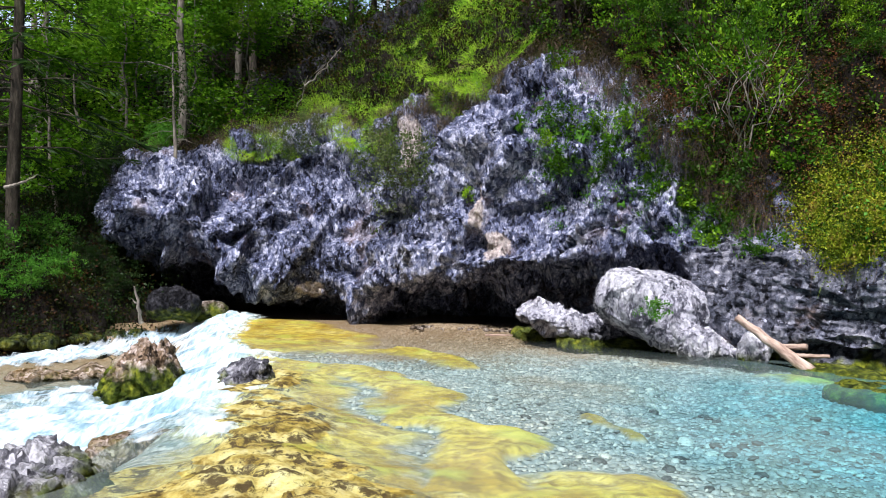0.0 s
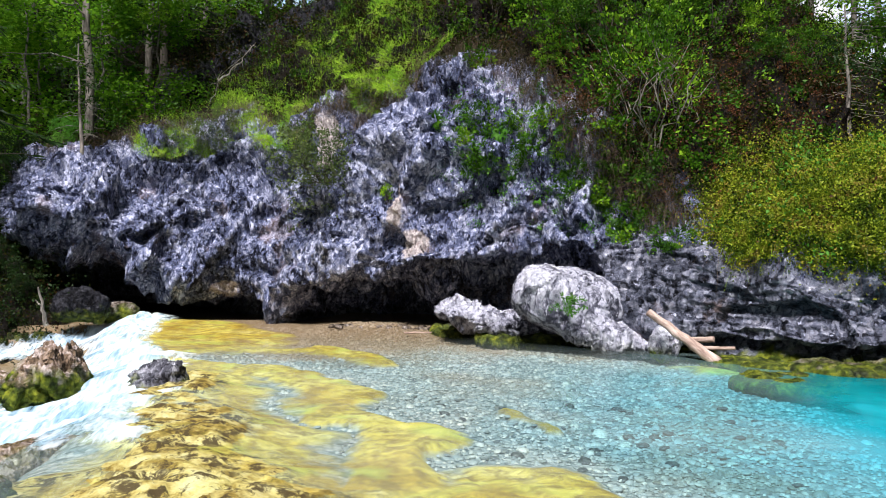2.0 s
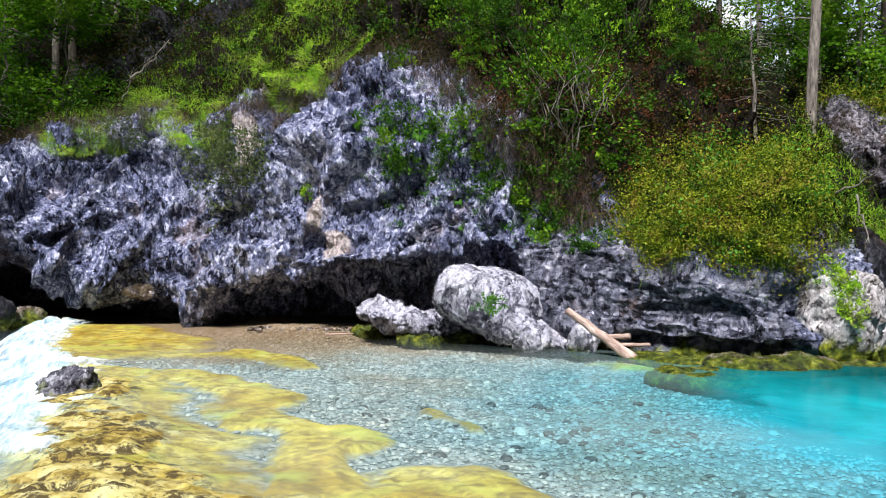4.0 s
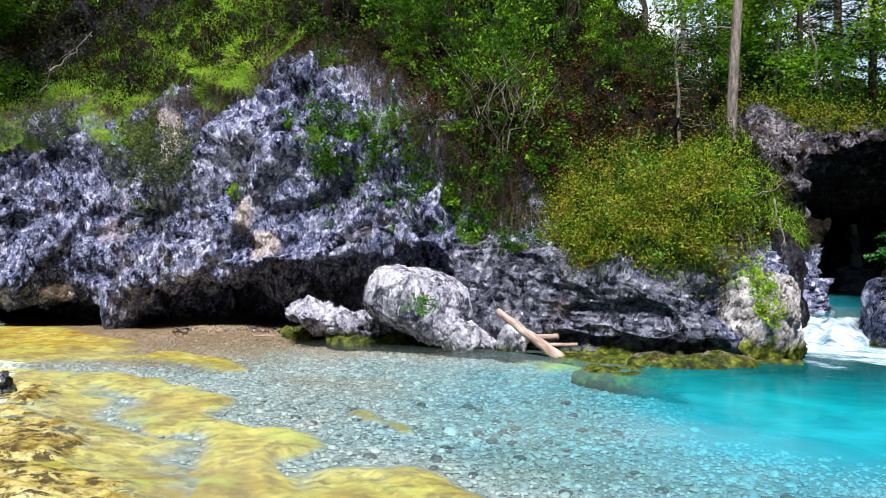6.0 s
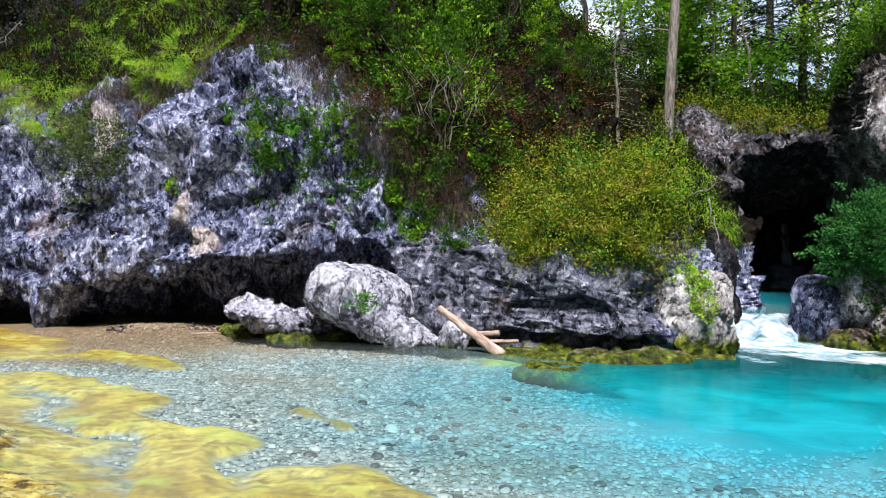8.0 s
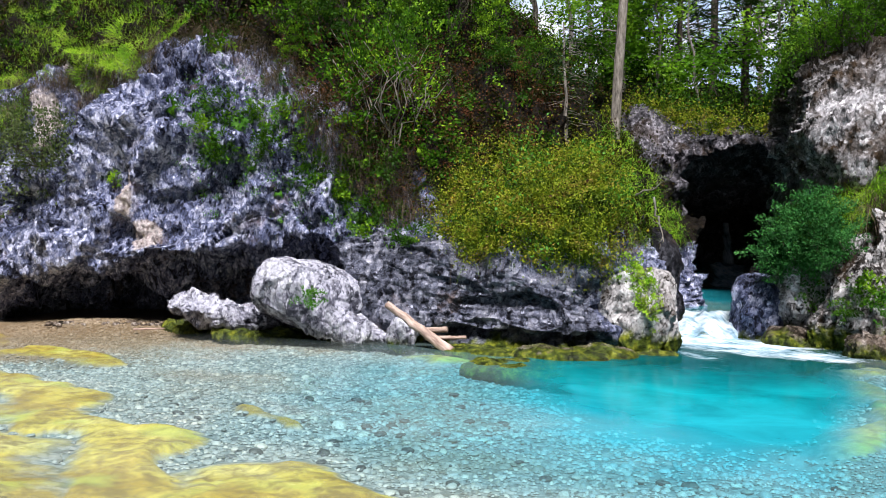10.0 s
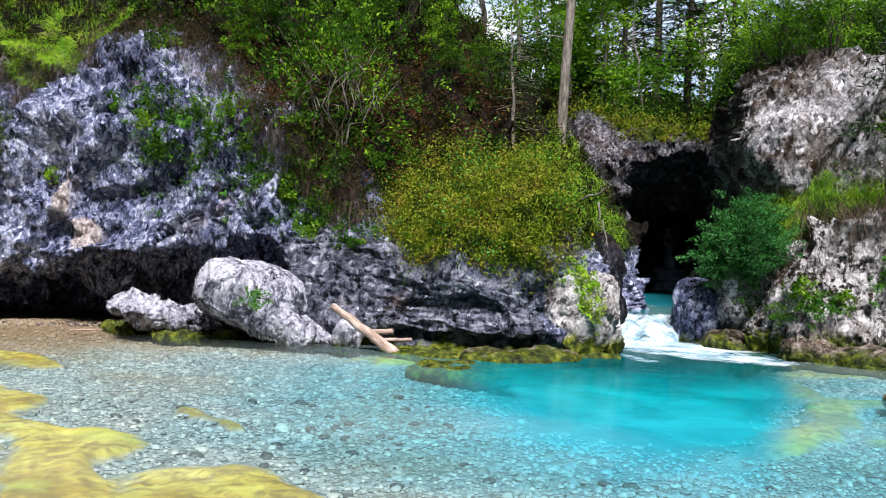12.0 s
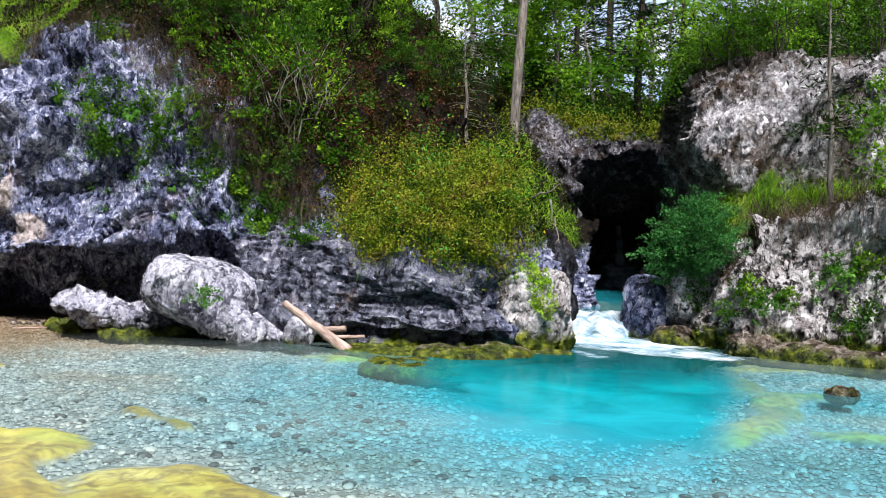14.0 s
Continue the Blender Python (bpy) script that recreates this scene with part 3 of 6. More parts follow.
def bed_height(x, y):
    p = np.stack([x, y, 0 * x], 1)
    wob = 0.35 * fbm(p * 0.9, 4, 71)
    xx, yy = x + wob, y + 0.35 * fbm(p * 0.9 + 40, 4, 73)
    shelf = np.zeros(len(x))
    for pts, w, h in (([(-14, 21), (-12.6, 16), (-13, 12.7)], 0.8, 0.8), ([(-11.5, 20), (-9, 17), (-9.5, 14.5)], 1.6, 0.75), ([(-12.6, 12.5), (-10.4, 10.2), (-9.0, 8.0), (-8.0, 6.2)], 1.25, 1.0), ([(-10, 12.4), (-4.7, 11.1), (-1.8, 9.8), (0.2, 8.5), (2.2, 7.4), (2.6, 6.2)], 0.62, 1.0), ([(-6.1, 14.2), (-3, 14.4), (1.3, 12.3)], 0.5, 0.8),
                      ([(-22, 5.0), (-8, 5.6), (3, 5.6), (9, 5.9), (13.5, 6.0), (17.5, 5.3), (21, 4.8)], 0.95, 1.0), ([(11.0, 8.9), (13.3, 8.4)], 0.28, 0.7),
                      ([(-25, 3.0), (40, 3.0)], 2.2, 1.0), ([(24, 12.8), (30, 12.4)], 0.8, 0.9), ([(36, 13.0), (38.5, 13.2)], 0.6, 0.8),
                      ([(51, 14.8), (60, 15.0)], 1.0, 0.6), ([(49.4, 14.0), (50.2, 11.6), (54.2, 11.7)], 0.75, 0.85), ([(54.4, 11.8), (51.4, 9.5), (48.9, 8.5)], 0.5, 0.85), ([(56.2, 9.6), (59, 9.2)], 0.5, 0.7)):
        shelf = np.maximum(shelf, h * ridge(xx, yy, pts, w))
    az, r = np.degrees(np.arctan2(x, y)), np.hypot(x, y)
    pool = [(37.5, 12.4), (41.5, 11.6)]
    deep = (0.12 * ridge(xx, yy, pool, 9.0) + 0.88 * ridge(xx, yy, pool, 6.2) ** 1.5) * (1 - 0.8 * smooth(46.5, 51.0, az)) * (0.12 + 0.88 * smooth(25.5, 35.5, az))
    shelf = shelf * (1 - 0.5 * deep)
    deep = deep * smooth(17.0, 14.6, r)
    z = -0.17 + 0.03 * fbm(p * 0.8, 3, 77) - 0.30 * deep
    z = np.maximum(z, z * (1 - shelf) + shelf * (-0.075 + 0.025 * fbm(p * 1.6, 4, 79) + 0.012 * facets(p * (3.0, 3.0, 1.0), 87) + 0.008 * fbm(p * 8.0, 3, 89)))
    # the outflow drops away to the side
    z = z + 1.15 * level(x, y)
    # emergent shelf in the foreground
    rise = ridge(xx, yy, [(-12.3, 10.2), (-11, 8.6), (-12.5, 7.2), (-14, 6.2), (-10, 5.4)], 1.0)
    rugged = facets(p * (3.0, 3.0, 1.0), 85) * 0.5 + facets(p * 8.0, 86) * 0.22 + 0.3 * fbm(p * 3.0, 4, 84, 0.55, True)
    z = z + rise * (0.085 + 0.05 * rugged)
    flatrock = ridge(xx, yy, [(-27, 4.8), (-20, 5.7), (-15, 5.9), (-10, 5.2)], 2.0)
    z = z + flatrock * (0.075 + 0.014 * rugged)
    # the gravel climbs towards the undercut
    z = z + 0.15 * smooth(14.8, 17.6, r) * smooth(-4, 0, az) * smooth(12, 8, az)
    return z, np.maximum(np.maximum(shelf, rise), flatrock), deep, np.maximum(rise, 0.8 * flatrock)


nx, ny = 544, 310
ga, gr = (g.ravel() for g in np.meshgrid(np.radians(np.concatenate([np.linspace(-180, -77, 24), np.linspace(-75, -34, 30), np.linspace(-33.5, 63, nx - 89), np.linspace(65, 90, 15), np.linspace(92, 180, 20)])), np.concatenate([np.linspace(0.01, 3.8, 20), np.geomspace(4.0, 28, ny - 20)]), indexing="ij"))
gx, gy = gr * np.sin(ga), gr * np.cos(ga)
bz, bs, bd, bc = bed_height(gx, gy)
bed_mesh = mesh_of("stream_bed", np.stack([gx, gy, bz], 1), grid_faces(nx, ny)[:, ::-1], BED)
give(bed_mesh, "shelf", bs)
give(bed_mesh, "deep", bd)
give(bed_mesh, "crusty", bc)
bed = tagged(new("stream_bed", bed_mesh), "gravel stream bed with yellow algae-crusted rock shelves", "stream bed", kind="structure")


# ---- water ----
def line_mask(x, y, lines):
    out = np.zeros(len(x))
    for pts, w, h in lines:
        out = np.maximum(out, h * ridge(x, y, pts, w))
    return out


nx, ny = 260, 260
wx, wy = (g.ravel() for g in np.meshgrid(np.linspace(-11, 17, nx), np.linspace(-4, 25, ny), indexing="ij"))
wl = level(wx, wy)
wp = np.stack([wx, wy, 0 * wx], 1)
foam = line_mask(wx, wy, (([(-14.4, 20.2), (-15.5, 17), (-16.4, 15.2), (-15.2, 12.2), (-15.8, 9.9), (-18.5, 9.0)], 0.95, 1.0), ([(-14.6, 19.5), (-19, 18.6), (-24, 17.8), (-31, 16.4)], 1.2, 0.95),
                          ([(-17, 12.5), (-20.5, 11.2), (-24, 11.4), (-29, 10.4), (-33, 9.4)], 1.8, 0.8), ([(-20, 10.4), (-25, 9.6), (-32, 8.8)], 1.3, 0.85), ([(-16, 8.4), (-15.6, 7.4)], 0.4, 0.7), ([(-22, 13.5), (-31, 12.5)], 0.7, 0.5), ([(-19, 8.3), (-19.5, 7.4)], 0.25, 0.6)))
turb = np.clip(foam * 1.2 - wl * 0.6, 0, 1)
wz = wl + turb * (0.07 * fbm(wp * 1.6, 4, 91) + 0.05 * fbm(wp * 4.5, 3, 95, 0.5, True)) + 0.004 * fbm(wp * 1.5, 3, 97)
# the pool takes the fall's foam at its head
foam = np.maximum(foam, line_mask(wx, wy, (([(39.3, 16.2), (41.5, 15.7), (43.5, 15.3)], 1.5, 0.9), ([(40.5, 15.1), (44.5, 14.5), (48.0, 14.3)], 1.0, 0.62), ([(39, 13.9), (41, 13.2)], 0.25, 0.5))))
water_mesh = mesh_of("water", np.stack([wx, wy, wz], 1), grid_faces(nx, ny), RAPIDS)
give(water_mesh, "foam", foam)
under = bed_height(wx, wy)
give(water_mesh, "thin", under[1])
give(water_mesh, "deep", under[2])
give(water_mesh, "blue", line_mask(wx, wy, (([(35, 10.0), (38, 8.6), (47, 8.2), (56, 9.5)], 5.2, 1.0),)) * smooth(17.0, 13.0, np.hypot(wx, wy)))
water = tagged(new("water", water_mesh), "clear shallow stream with white rapids and a turquoise pool", "water", kind="structure")
water.visible_shadow = False

# the upper stream, its fall and its bed
na, nr = 120, 260
ut, ur = (g.ravel() for g in np.meshgrid(np.linspace(0, 1, na), np.linspace(16.2, 38, nr), indexing="ij"))
ua = (38.5 - 0.8 * smooth(17, 19, ur)) * (1 - ut) + ut * (42.9 + 3.0 * smooth(18.5, 23, ur))
edge = 17.2 + 0.25 * fbm(np.stack([ua * 0.8, 0 * ua, 0 * ua], 1), 3, 101)
uz = 0.44 * smooth(-1.0, 0.45, ur - edge) + 0.75 * smooth(29.5, 32, ur) - 0.02
ux, uy = ur * np.sin(np.radians(ua)), ur * np.cos(np.radians(ua))
up = np.stack([ux, uy, 0 * ux], 1)
ufoam = np.maximum(0.72 * smooth(1.2, 0.3, np.abs(ur - edge + 0.35)), 0.9 * smooth(2.2, 0.6, np.abs(ur - 31)) * smooth(1.6, 0.5, np.abs(ua - 42.3)))
uw = mesh_of("upper_stream", np.stack([ux, uy, uz + ufoam * (0.05 * fbm(up * 5, 4, 103) + 0.10 * fbm(up * 1.7, 2, 104))], 1), grid_faces(na, nr)[:, ::-1], RAPIDS)
give(uw, "foam", ufoam)
give(uw, "deep", np.full(len(ux), 0.3))
upper = tagged(new("water_upper", uw), "blue upper stream breaking over a small white fall", "water", kind="structure")
upper.visible_shadow = False
ub = mesh_of("upper_bed", np.stack([ux, uy, uz - 0.38 + 0.08 * fbm(up * 1.5, 4, 105)], 1), grid_faces(na, nr)[:, ::-1], BED)
give(ub, "shelf", np.full(len(ux), 0.1))
give(ub, "deep", np.full(len(ux), 0.22))
tagged(new("stream_bed_upper", ub), "pale gravel bed of the upper stream", "stream bed", kind="structure")

# a thin fall in the back of the cave
ca, cz = (g.ravel() for g in np.meshgrid(np.linspace(-0.35, 0.35, 24), np.linspace(0, 1, 60), indexing="ij"))
base = cyl(41.6, 35.0, 0.6)
cx = base.x + (ca * (1.6 - cz)) + 0.3 * cz
cf = mesh_of("cave_fall", np.stack([cx, np.full(len(ca), base.y) - 0.6 * (1 - cz) + 0.1 * fbm(np.stack([ca * 6, 0 * ca, cz * 2], 1), 3, 107), base.z + 2.2 * cz], 1), grid_faces(24, 60), RAPIDS)
give(cf, "deep", 0 * ca)
give(cf, "foam", 0.75 * smooth(1.0, 0.2, np.abs(ca) / 0.35))
tagged(new("water_cave_fall", cf), "thin white waterfall inside the dark cave", "waterfall", kind="structure")


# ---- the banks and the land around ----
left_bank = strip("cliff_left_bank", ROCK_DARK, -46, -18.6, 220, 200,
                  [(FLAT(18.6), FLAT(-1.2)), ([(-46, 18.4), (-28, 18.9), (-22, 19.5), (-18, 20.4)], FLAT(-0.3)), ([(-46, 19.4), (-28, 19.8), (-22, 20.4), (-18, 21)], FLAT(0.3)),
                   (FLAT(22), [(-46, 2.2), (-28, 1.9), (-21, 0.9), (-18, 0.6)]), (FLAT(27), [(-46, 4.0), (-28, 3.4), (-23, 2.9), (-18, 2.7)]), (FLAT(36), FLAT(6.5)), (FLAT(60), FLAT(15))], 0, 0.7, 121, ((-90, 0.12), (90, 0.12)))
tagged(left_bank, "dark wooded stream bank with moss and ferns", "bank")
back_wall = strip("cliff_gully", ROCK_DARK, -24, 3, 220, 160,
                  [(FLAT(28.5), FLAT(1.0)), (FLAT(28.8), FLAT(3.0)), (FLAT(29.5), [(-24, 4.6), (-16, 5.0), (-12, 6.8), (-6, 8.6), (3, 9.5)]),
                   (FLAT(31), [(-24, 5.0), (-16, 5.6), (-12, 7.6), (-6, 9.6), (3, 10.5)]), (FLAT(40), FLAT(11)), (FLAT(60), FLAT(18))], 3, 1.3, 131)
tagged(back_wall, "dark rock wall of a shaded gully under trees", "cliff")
na, nr = 160, 60
ga, gr = (g.ravel() for g in np.meshgrid(np.linspace(0, 360, na), np.concatenate([np.linspace(0, 60, 40), np.geomspace(64, 3000, 20)]), indexing="ij"))
behind = smooth(0, 25, np.abs((ga + 180) % 360 - 180 - 14) - 62)
gz = -3.2 + behind * (3.3 * smooth(-2.0, 2.5, gr) + 6.0 * smooth(12, 60, gr)) + 9.0 * smooth(38, 60, gr) + 30 * smooth(60, 400, gr)
gp = np.stack([gr * np.sin(np.radians(ga)), gr * np.cos(np.radians(ga)), gz], 1)
gz = gz + 0.4 * fbm(gp * 0.2, 4, 141) * smooth(6, 15, gr)
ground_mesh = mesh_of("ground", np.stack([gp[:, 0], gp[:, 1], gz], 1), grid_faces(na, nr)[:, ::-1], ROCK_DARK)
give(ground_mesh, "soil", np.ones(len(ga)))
give(ground_mesh, "moss", np.zeros(len(ga)))
tagged(new("ground", ground_mesh), "wooded valley ground with leaf litter", "ground", kind="structure")

SKYM = Nodes("pale_sky")
SKYM.done((0.0, 0.0, 0.0), 1.0, None, Emission_Color=SKYM.ramp(SKYM.noise(SKYM.pos(), 0.02, 3), (0.4, (0.48, 0.70, 1.0)), (0.62, (1.0, 1.0, 1.0))), Emission_Strength=0.5)
ba, bh = (g.ravel() for g in np.meshgrid(np.linspace(-60, 85, 60), np.linspace(0, 160, 4), indexing="ij"))
tagged(new("backdrop_sky", mesh_of("backdrop_sky", np.stack([420 * np.sin(np.radians(ba)), 420 * np.cos(np.radians(ba)), bh], 1), grid_faces(60, 4), SKYM.m)), "bright pale sky behind the wood", "sky", kind="structure")

from mathutils.bvhtree import BVHTree


def tree_of(*obs):
    vs, fs = [], []
    for ob in obs:
        n = len(vs)
        vs += [v.co.copy() for v in ob.data.vertices]
        fs += [tuple(i + n for i in p.vertices) for p in ob.data.polygons]
    return BVHTree.FromPolygons(vs, fs)


SLOPES = tree_of(cliff, gorge, bank, block, left_bank, back_wall)


def spot(az, el, tree=None):
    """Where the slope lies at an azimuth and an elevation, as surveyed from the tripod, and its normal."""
    way = cyl(az, 1.0, math.tan(radians(el))).normalized()
    p, n, _, d = (tree or SLOPES).ray_cast(EYE, way)
    if p is None:
        return cyl(az, 40, 8), Vector((0, 0, 1))
    return p, (n if n.dot(way) < 0 else -n)


# ---- plants ----
def leaf_material(name, *cols, trans=0.22, rough=0.5, single=0.22, size=1.8, shade_=0.62):
    n = Nodes(name)
    n.t.nodes.remove(n.b)
    isl = n.add("NewGeometry").outputs["Random Per Island"]
    # patches vary the leaf colour, and put lit clumps and dark gaps into it
    patch = n.noise(n.pos(), size, 4)
    f = n.math("ADD", n.math("MULTIPLY", isl, single), n.math("MULTIPLY", n.math("SUBTRACT", patch, 0.27), 1.7))
    cols = [(0.96 * shade_ * q[0], 1.0 * shade_ * q[1], 1.4 * shade_ * q[2]) for q in cols]
    k = len(cols) - 1
    col = n.ramp(f, *[(0.12 + 0.76 * i / k, c) for i, c in enumerate(cols)])
    df = n.add("BsdfDiffuse", None, Color=col).outputs[0]
    tl = n.add("BsdfTranslucent", None, Color=n.mix(0.25, col, (0.18, 0.42, 0.03))).outputs[0]
    gl = n.add("BsdfGlossy", None, Roughness=rough, Color=(0.6, 0.65, 0.6, 1)).outputs[0]
    a = n.add("MixShader", None, **{"0": trans, "1": df, "2": tl}).outputs[0]
    a = n.add("MixShader", None, **{"0": 0.01, "1": a, "2": gl}).outputs[0]
    n.t.links.new(a, n.t.nodes["Material Output"].inputs["Surface"])
    return n.m


LEAF = leaf_material("beech_leaf", (0.006, 0.018, 0.002), (0.035, 0.11, 0.006), (0.17, 0.34, 0.012))
LEAF_BRIGHT = leaf_material("maple_leaf", (0.004, 0.014, 0.002), (0.06, 0.17, 0.005), (0.38, 0.62, 0.022), shade_=0.72, size=1.3)
FERN = leaf_material("fern_leaf", (0.035, 0.13, 0.012), (0.09, 0.28, 0.02), (0.20, 0.44, 0.04))
GRASS = leaf_material("grass_blade", (0.03, 0.085, 0.006), (0.16, 0.34, 0.012), (0.34, 0.52, 0.025), (0.20, 0.17, 0.06), shade_=0.95)
STRAW = leaf_material("dry_grass", (0.03, 0.018, 0.010), (0.11, 0.07, 0.038), (0.28, 0.20, 0.11), trans=0.15)
HEATH = leaf_material("heath_leaf", (0.008, 0.012, 0.002), (0.06, 0.10, 0.006), (0.25, 0.30, 0.012), (0.24, 0.15, 0.025), (0.17, 0.34, 0.012), trans=0.18, single=0.10, size=3.2, shade_=0.9)
# shadow gaps among the plants are put into these near-black leaf colours
UNDER = leaf_material("shaded_undergrowth_leaf", (0.0015, 0.002, 0.0006), (0.004, 0.007, 0.001), (0.03, 0.036, 0.003), (0.06, 0.022, 0.009), (0.006, 0.018, 0.002), trans=0.08, size=1.3)
# needle green darkened for the wood's shade; also colours leaves on the left bank
NEEDLE = leaf_material("shaded_needle", (0.004, 0.010, 0.003), (0.015, 0.035, 0.007), (0.06, 0.11, 0.025), trans=0.15)
SAGE = leaf_material("grey_green_leaf", (0.04, 0.06, 0.02), (0.11, 0.14, 0.04), (0.20, 0.24, 0.07), trans=0.3)


def bark_material(name, a, b, c):
    n = Nodes(name)
    p = n.scaled(n.add("TexCoord").outputs["Object"], 1, 1, 0.22)
    t = n.noise(p, 14, 7, 0.65)
    col = n.ramp(t, (0.32, a), (0.5, b), (0.68, c))
    col = n.mix(n.ramp(n.noise(p, 2.5, 4), (0.55, 0.0), (0.7, 0.5)), col, (0.10, 0.12, 0.05))
    return n.done(col, 0.85, n.bump(t, 0.8, 0.03), Specular_IOR_Level=0.15)


BARK = bark_material("grey_bark", (0.05, 0.045, 0.04), (0.17, 0.15, 0.13), (0.32, 0.29, 0.26))
BARK_DARK = bark_material("dark_bark", (0.012, 0.011, 0.010), (0.045, 0.038, 0.03), (0.10, 0.085, 0.07))
WOOD = bark_material("driftwood", (0.14, 0.09, 0.075), (0.34, 0.25, 0.21), (0.54, 0.45, 0.41))

rng = np.random.default_rng(7)


def unit(v):
    return v / (np.linalg.norm(v, axis=-1, keepdims=True) + 1e-9)


def leaves(centres, dirs, size, width=0.5, fold=0.18, up=None):
    """Pointed, folded leaves: base, two sides and tip each."""
    n = len(centres)
    side = unit(np.cross(dirs, rng.normal(size=(n, 3)) if up is None else up))
    nor = np.cross(side, dirs)
    s = np.asarray(size).reshape(-1, 1)
    v = np.stack([centres, centres + dirs * s * 0.5 + side * s * width * 0.5 + nor * s * fold, centres + dirs * s, centres + dirs * s * 0.5 - side * s * width * 0.5 + nor * s * fold], 1)
    return v.reshape(-1, 3), np.arange(4 * n).reshape(n, 4)


def blades(roots, dirs, length, width, droop):
    """Bent grass blades of three quads each, which narrow to the tip."""
    n = len(roots)
    side = unit(np.cross(dirs, np.array([0, 0, 1.0]) + 0.3 * rng.normal(size=(n, 3))))
    L, W = np.asarray(length).reshape(-1, 1), np.asarray(width).reshape(-1, 1)
    rows = []
    for k in range(4):
        t = k / 3.0
        c = roots + dirs * L * t + np.array([0, 0, -1.0]) * L * np.asarray(droop).reshape(-1, 1) * t * t
        w = W * (1 - 0.85 * t) * 0.5
        rows += [c - side * w, c + side * w]
    v = np.stack(rows, 1).reshape(-1, 3)
    b = (np.arange(n) * 8).reshape(-1, 1, 1)
    f = b + np.array([[0, 1, 3, 2], [2, 3, 5, 4], [4, 5, 7, 6]])
    return v, f.reshape(-1, 4)


def tube(pts, r0, r1, sides=6):
    """A tapering limb along pts."""
    pts = np.asarray(pts, float)
    n = len(pts)
    tan = unit(np.gradient(pts, axis=0))
    ref = np.array([0.31, 0.87, 0.2])
    a = unit(np.cross(tan, ref))
    b = np.cross(tan, a)
    rad = np.linspace(r0, r1, n)[:, None, None]
    ang = np.linspace(0, 2 * np.pi, sides, endpoint=False)
    v = pts[:, None, :] + rad * (np.cos(ang)[None, :, None] * a[:, None, :] + np.sin(ang)[None, :, None] * b[:, None, :])
    f = [(i * sides + j, i * sides + (j + 1) % sides, (i + 1) * sides + (j + 1) % sides, (i + 1) * sides + j) for i in range(n - 1) for j in range(sides)]
    return v.reshape(-1, 3), np.array(f)


def joined(parts):
    vs, fs, n = [], [], 0
    for v, f in parts:
        vs.append(v)
        fs.append(np.asarray(f) + n)
        n += len(v)
    return np.concatenate(vs), np.concatenate(fs)


def bent(start, end, sag=0.1, n=6, wobble=0.05):
    t = np.linspace(0, 1, n)[:, None]
    p = np.asarray(start) * (1 - t) + np.asarray(end) * t
    L = np.linalg.norm(np.asarray(end) - np.asarray(start))
    p = p + np.array([0, 0, 1.0]) * sag * L * 4 * t * (1 - t) + wobble * L * rng.normal(size=(n, 3)) * (t * (1 - t) * 4)
    return p


def empty(name, label, category, group=""):
    ob = new(name)
    ob.empty_display_size = 0.1
    return tagged(ob, label, category, group)


def crown_points(clumps, per, radius):
    c = np.repeat(clumps, per, axis=0)
    return c + rng.normal(size=c.shape) * radius * np.array([1, 1, 0.6])


def make_shrub(label, height=1.6, spread=1.0, stems=7, clumps=40, per=28, leaf=0.075, mat=None, bark=None, group="shrubs on the slope"):
    ob = empty("shrub", label, "shrub", group)
    ends = []
    for k in range(stems):
        a = rng.uniform(0, 6.28)
        top = np.array([math.cos(a) * spread * rng.uniform(0.2, 0.9), math.sin(a) * spread * rng.uniform(0.2, 0.9), height * rng.uniform(0.6, 1.0)])
        line = bent((0, 0, -0.1), top, 0.10, 8, 0.07)
        put("stem", mesh_of("stem", *tube(line, 0.012 * height ** 0.5, 0.003, 5), bark or BARK_DARK), ob)
        ends += [line[j] for j in (3, 4, 5, 6)]
    ends = np.array(ends)
    c = ends[rng.integers(0, len(ends), clumps)] + rng.normal(size=(clumps, 3)) * spread * 0.28
    pts = crown_points(c, per, 0.085 * spread)
    out = unit(pts - np.array([0, 0, height * 0.45]) + rng.normal(size=pts.shape) * 0.6 + np.array([0, 0, 0.2]))
    put("foliage", mesh_of("foliage", *leaves(pts, out, rng.uniform(0.6, 1.3, len(pts)) * leaf, 0.55), mat or LEAF), ob)
    return ob


def make_tussock(label, n=420, length=0.5, spread=0.3, mat=None, group="grass tussocks", droop=0.55, width=0.012):
    ob = empty("grass_tussock", label, "grass", group)
    a, rr = rng.uniform(0, 6.28, n), spread * np.sqrt(rng.uniform(0, 1, n))
    roots = np.stack([rr * np.cos(a), rr * np.sin(a), -0.04 + 0 * a], 1)
    d = unit(np.stack([np.cos(a) * (0.25 + rr / spread * 0.6), np.sin(a) * (0.25 + rr / spread * 0.6), np.ones(n)], 1) + rng.normal(size=(n, 3)) * 0.22)
    tagged(put("grass", mesh_of("grass", *blades(roots, d, rng.uniform(0.5, 1.1, n) * length, np.full(n, width), rng.uniform(0.2, 1.0, n) * droop), mat or GRASS), ob), kind="stuff")
    k = n // 5
    tagged(put("dry_grass", mesh_of("dry_grass", *blades(roots[:k], unit(d[:k] * (1, 1, 0.3)), rng.uniform(0.5, 1.0, k) * length, np.full(k, width * 0.8), rng.uniform(0.6, 1.2, k)), STRAW), ob, "dead straw-coloured blades"), kind="stuff")
    return ob


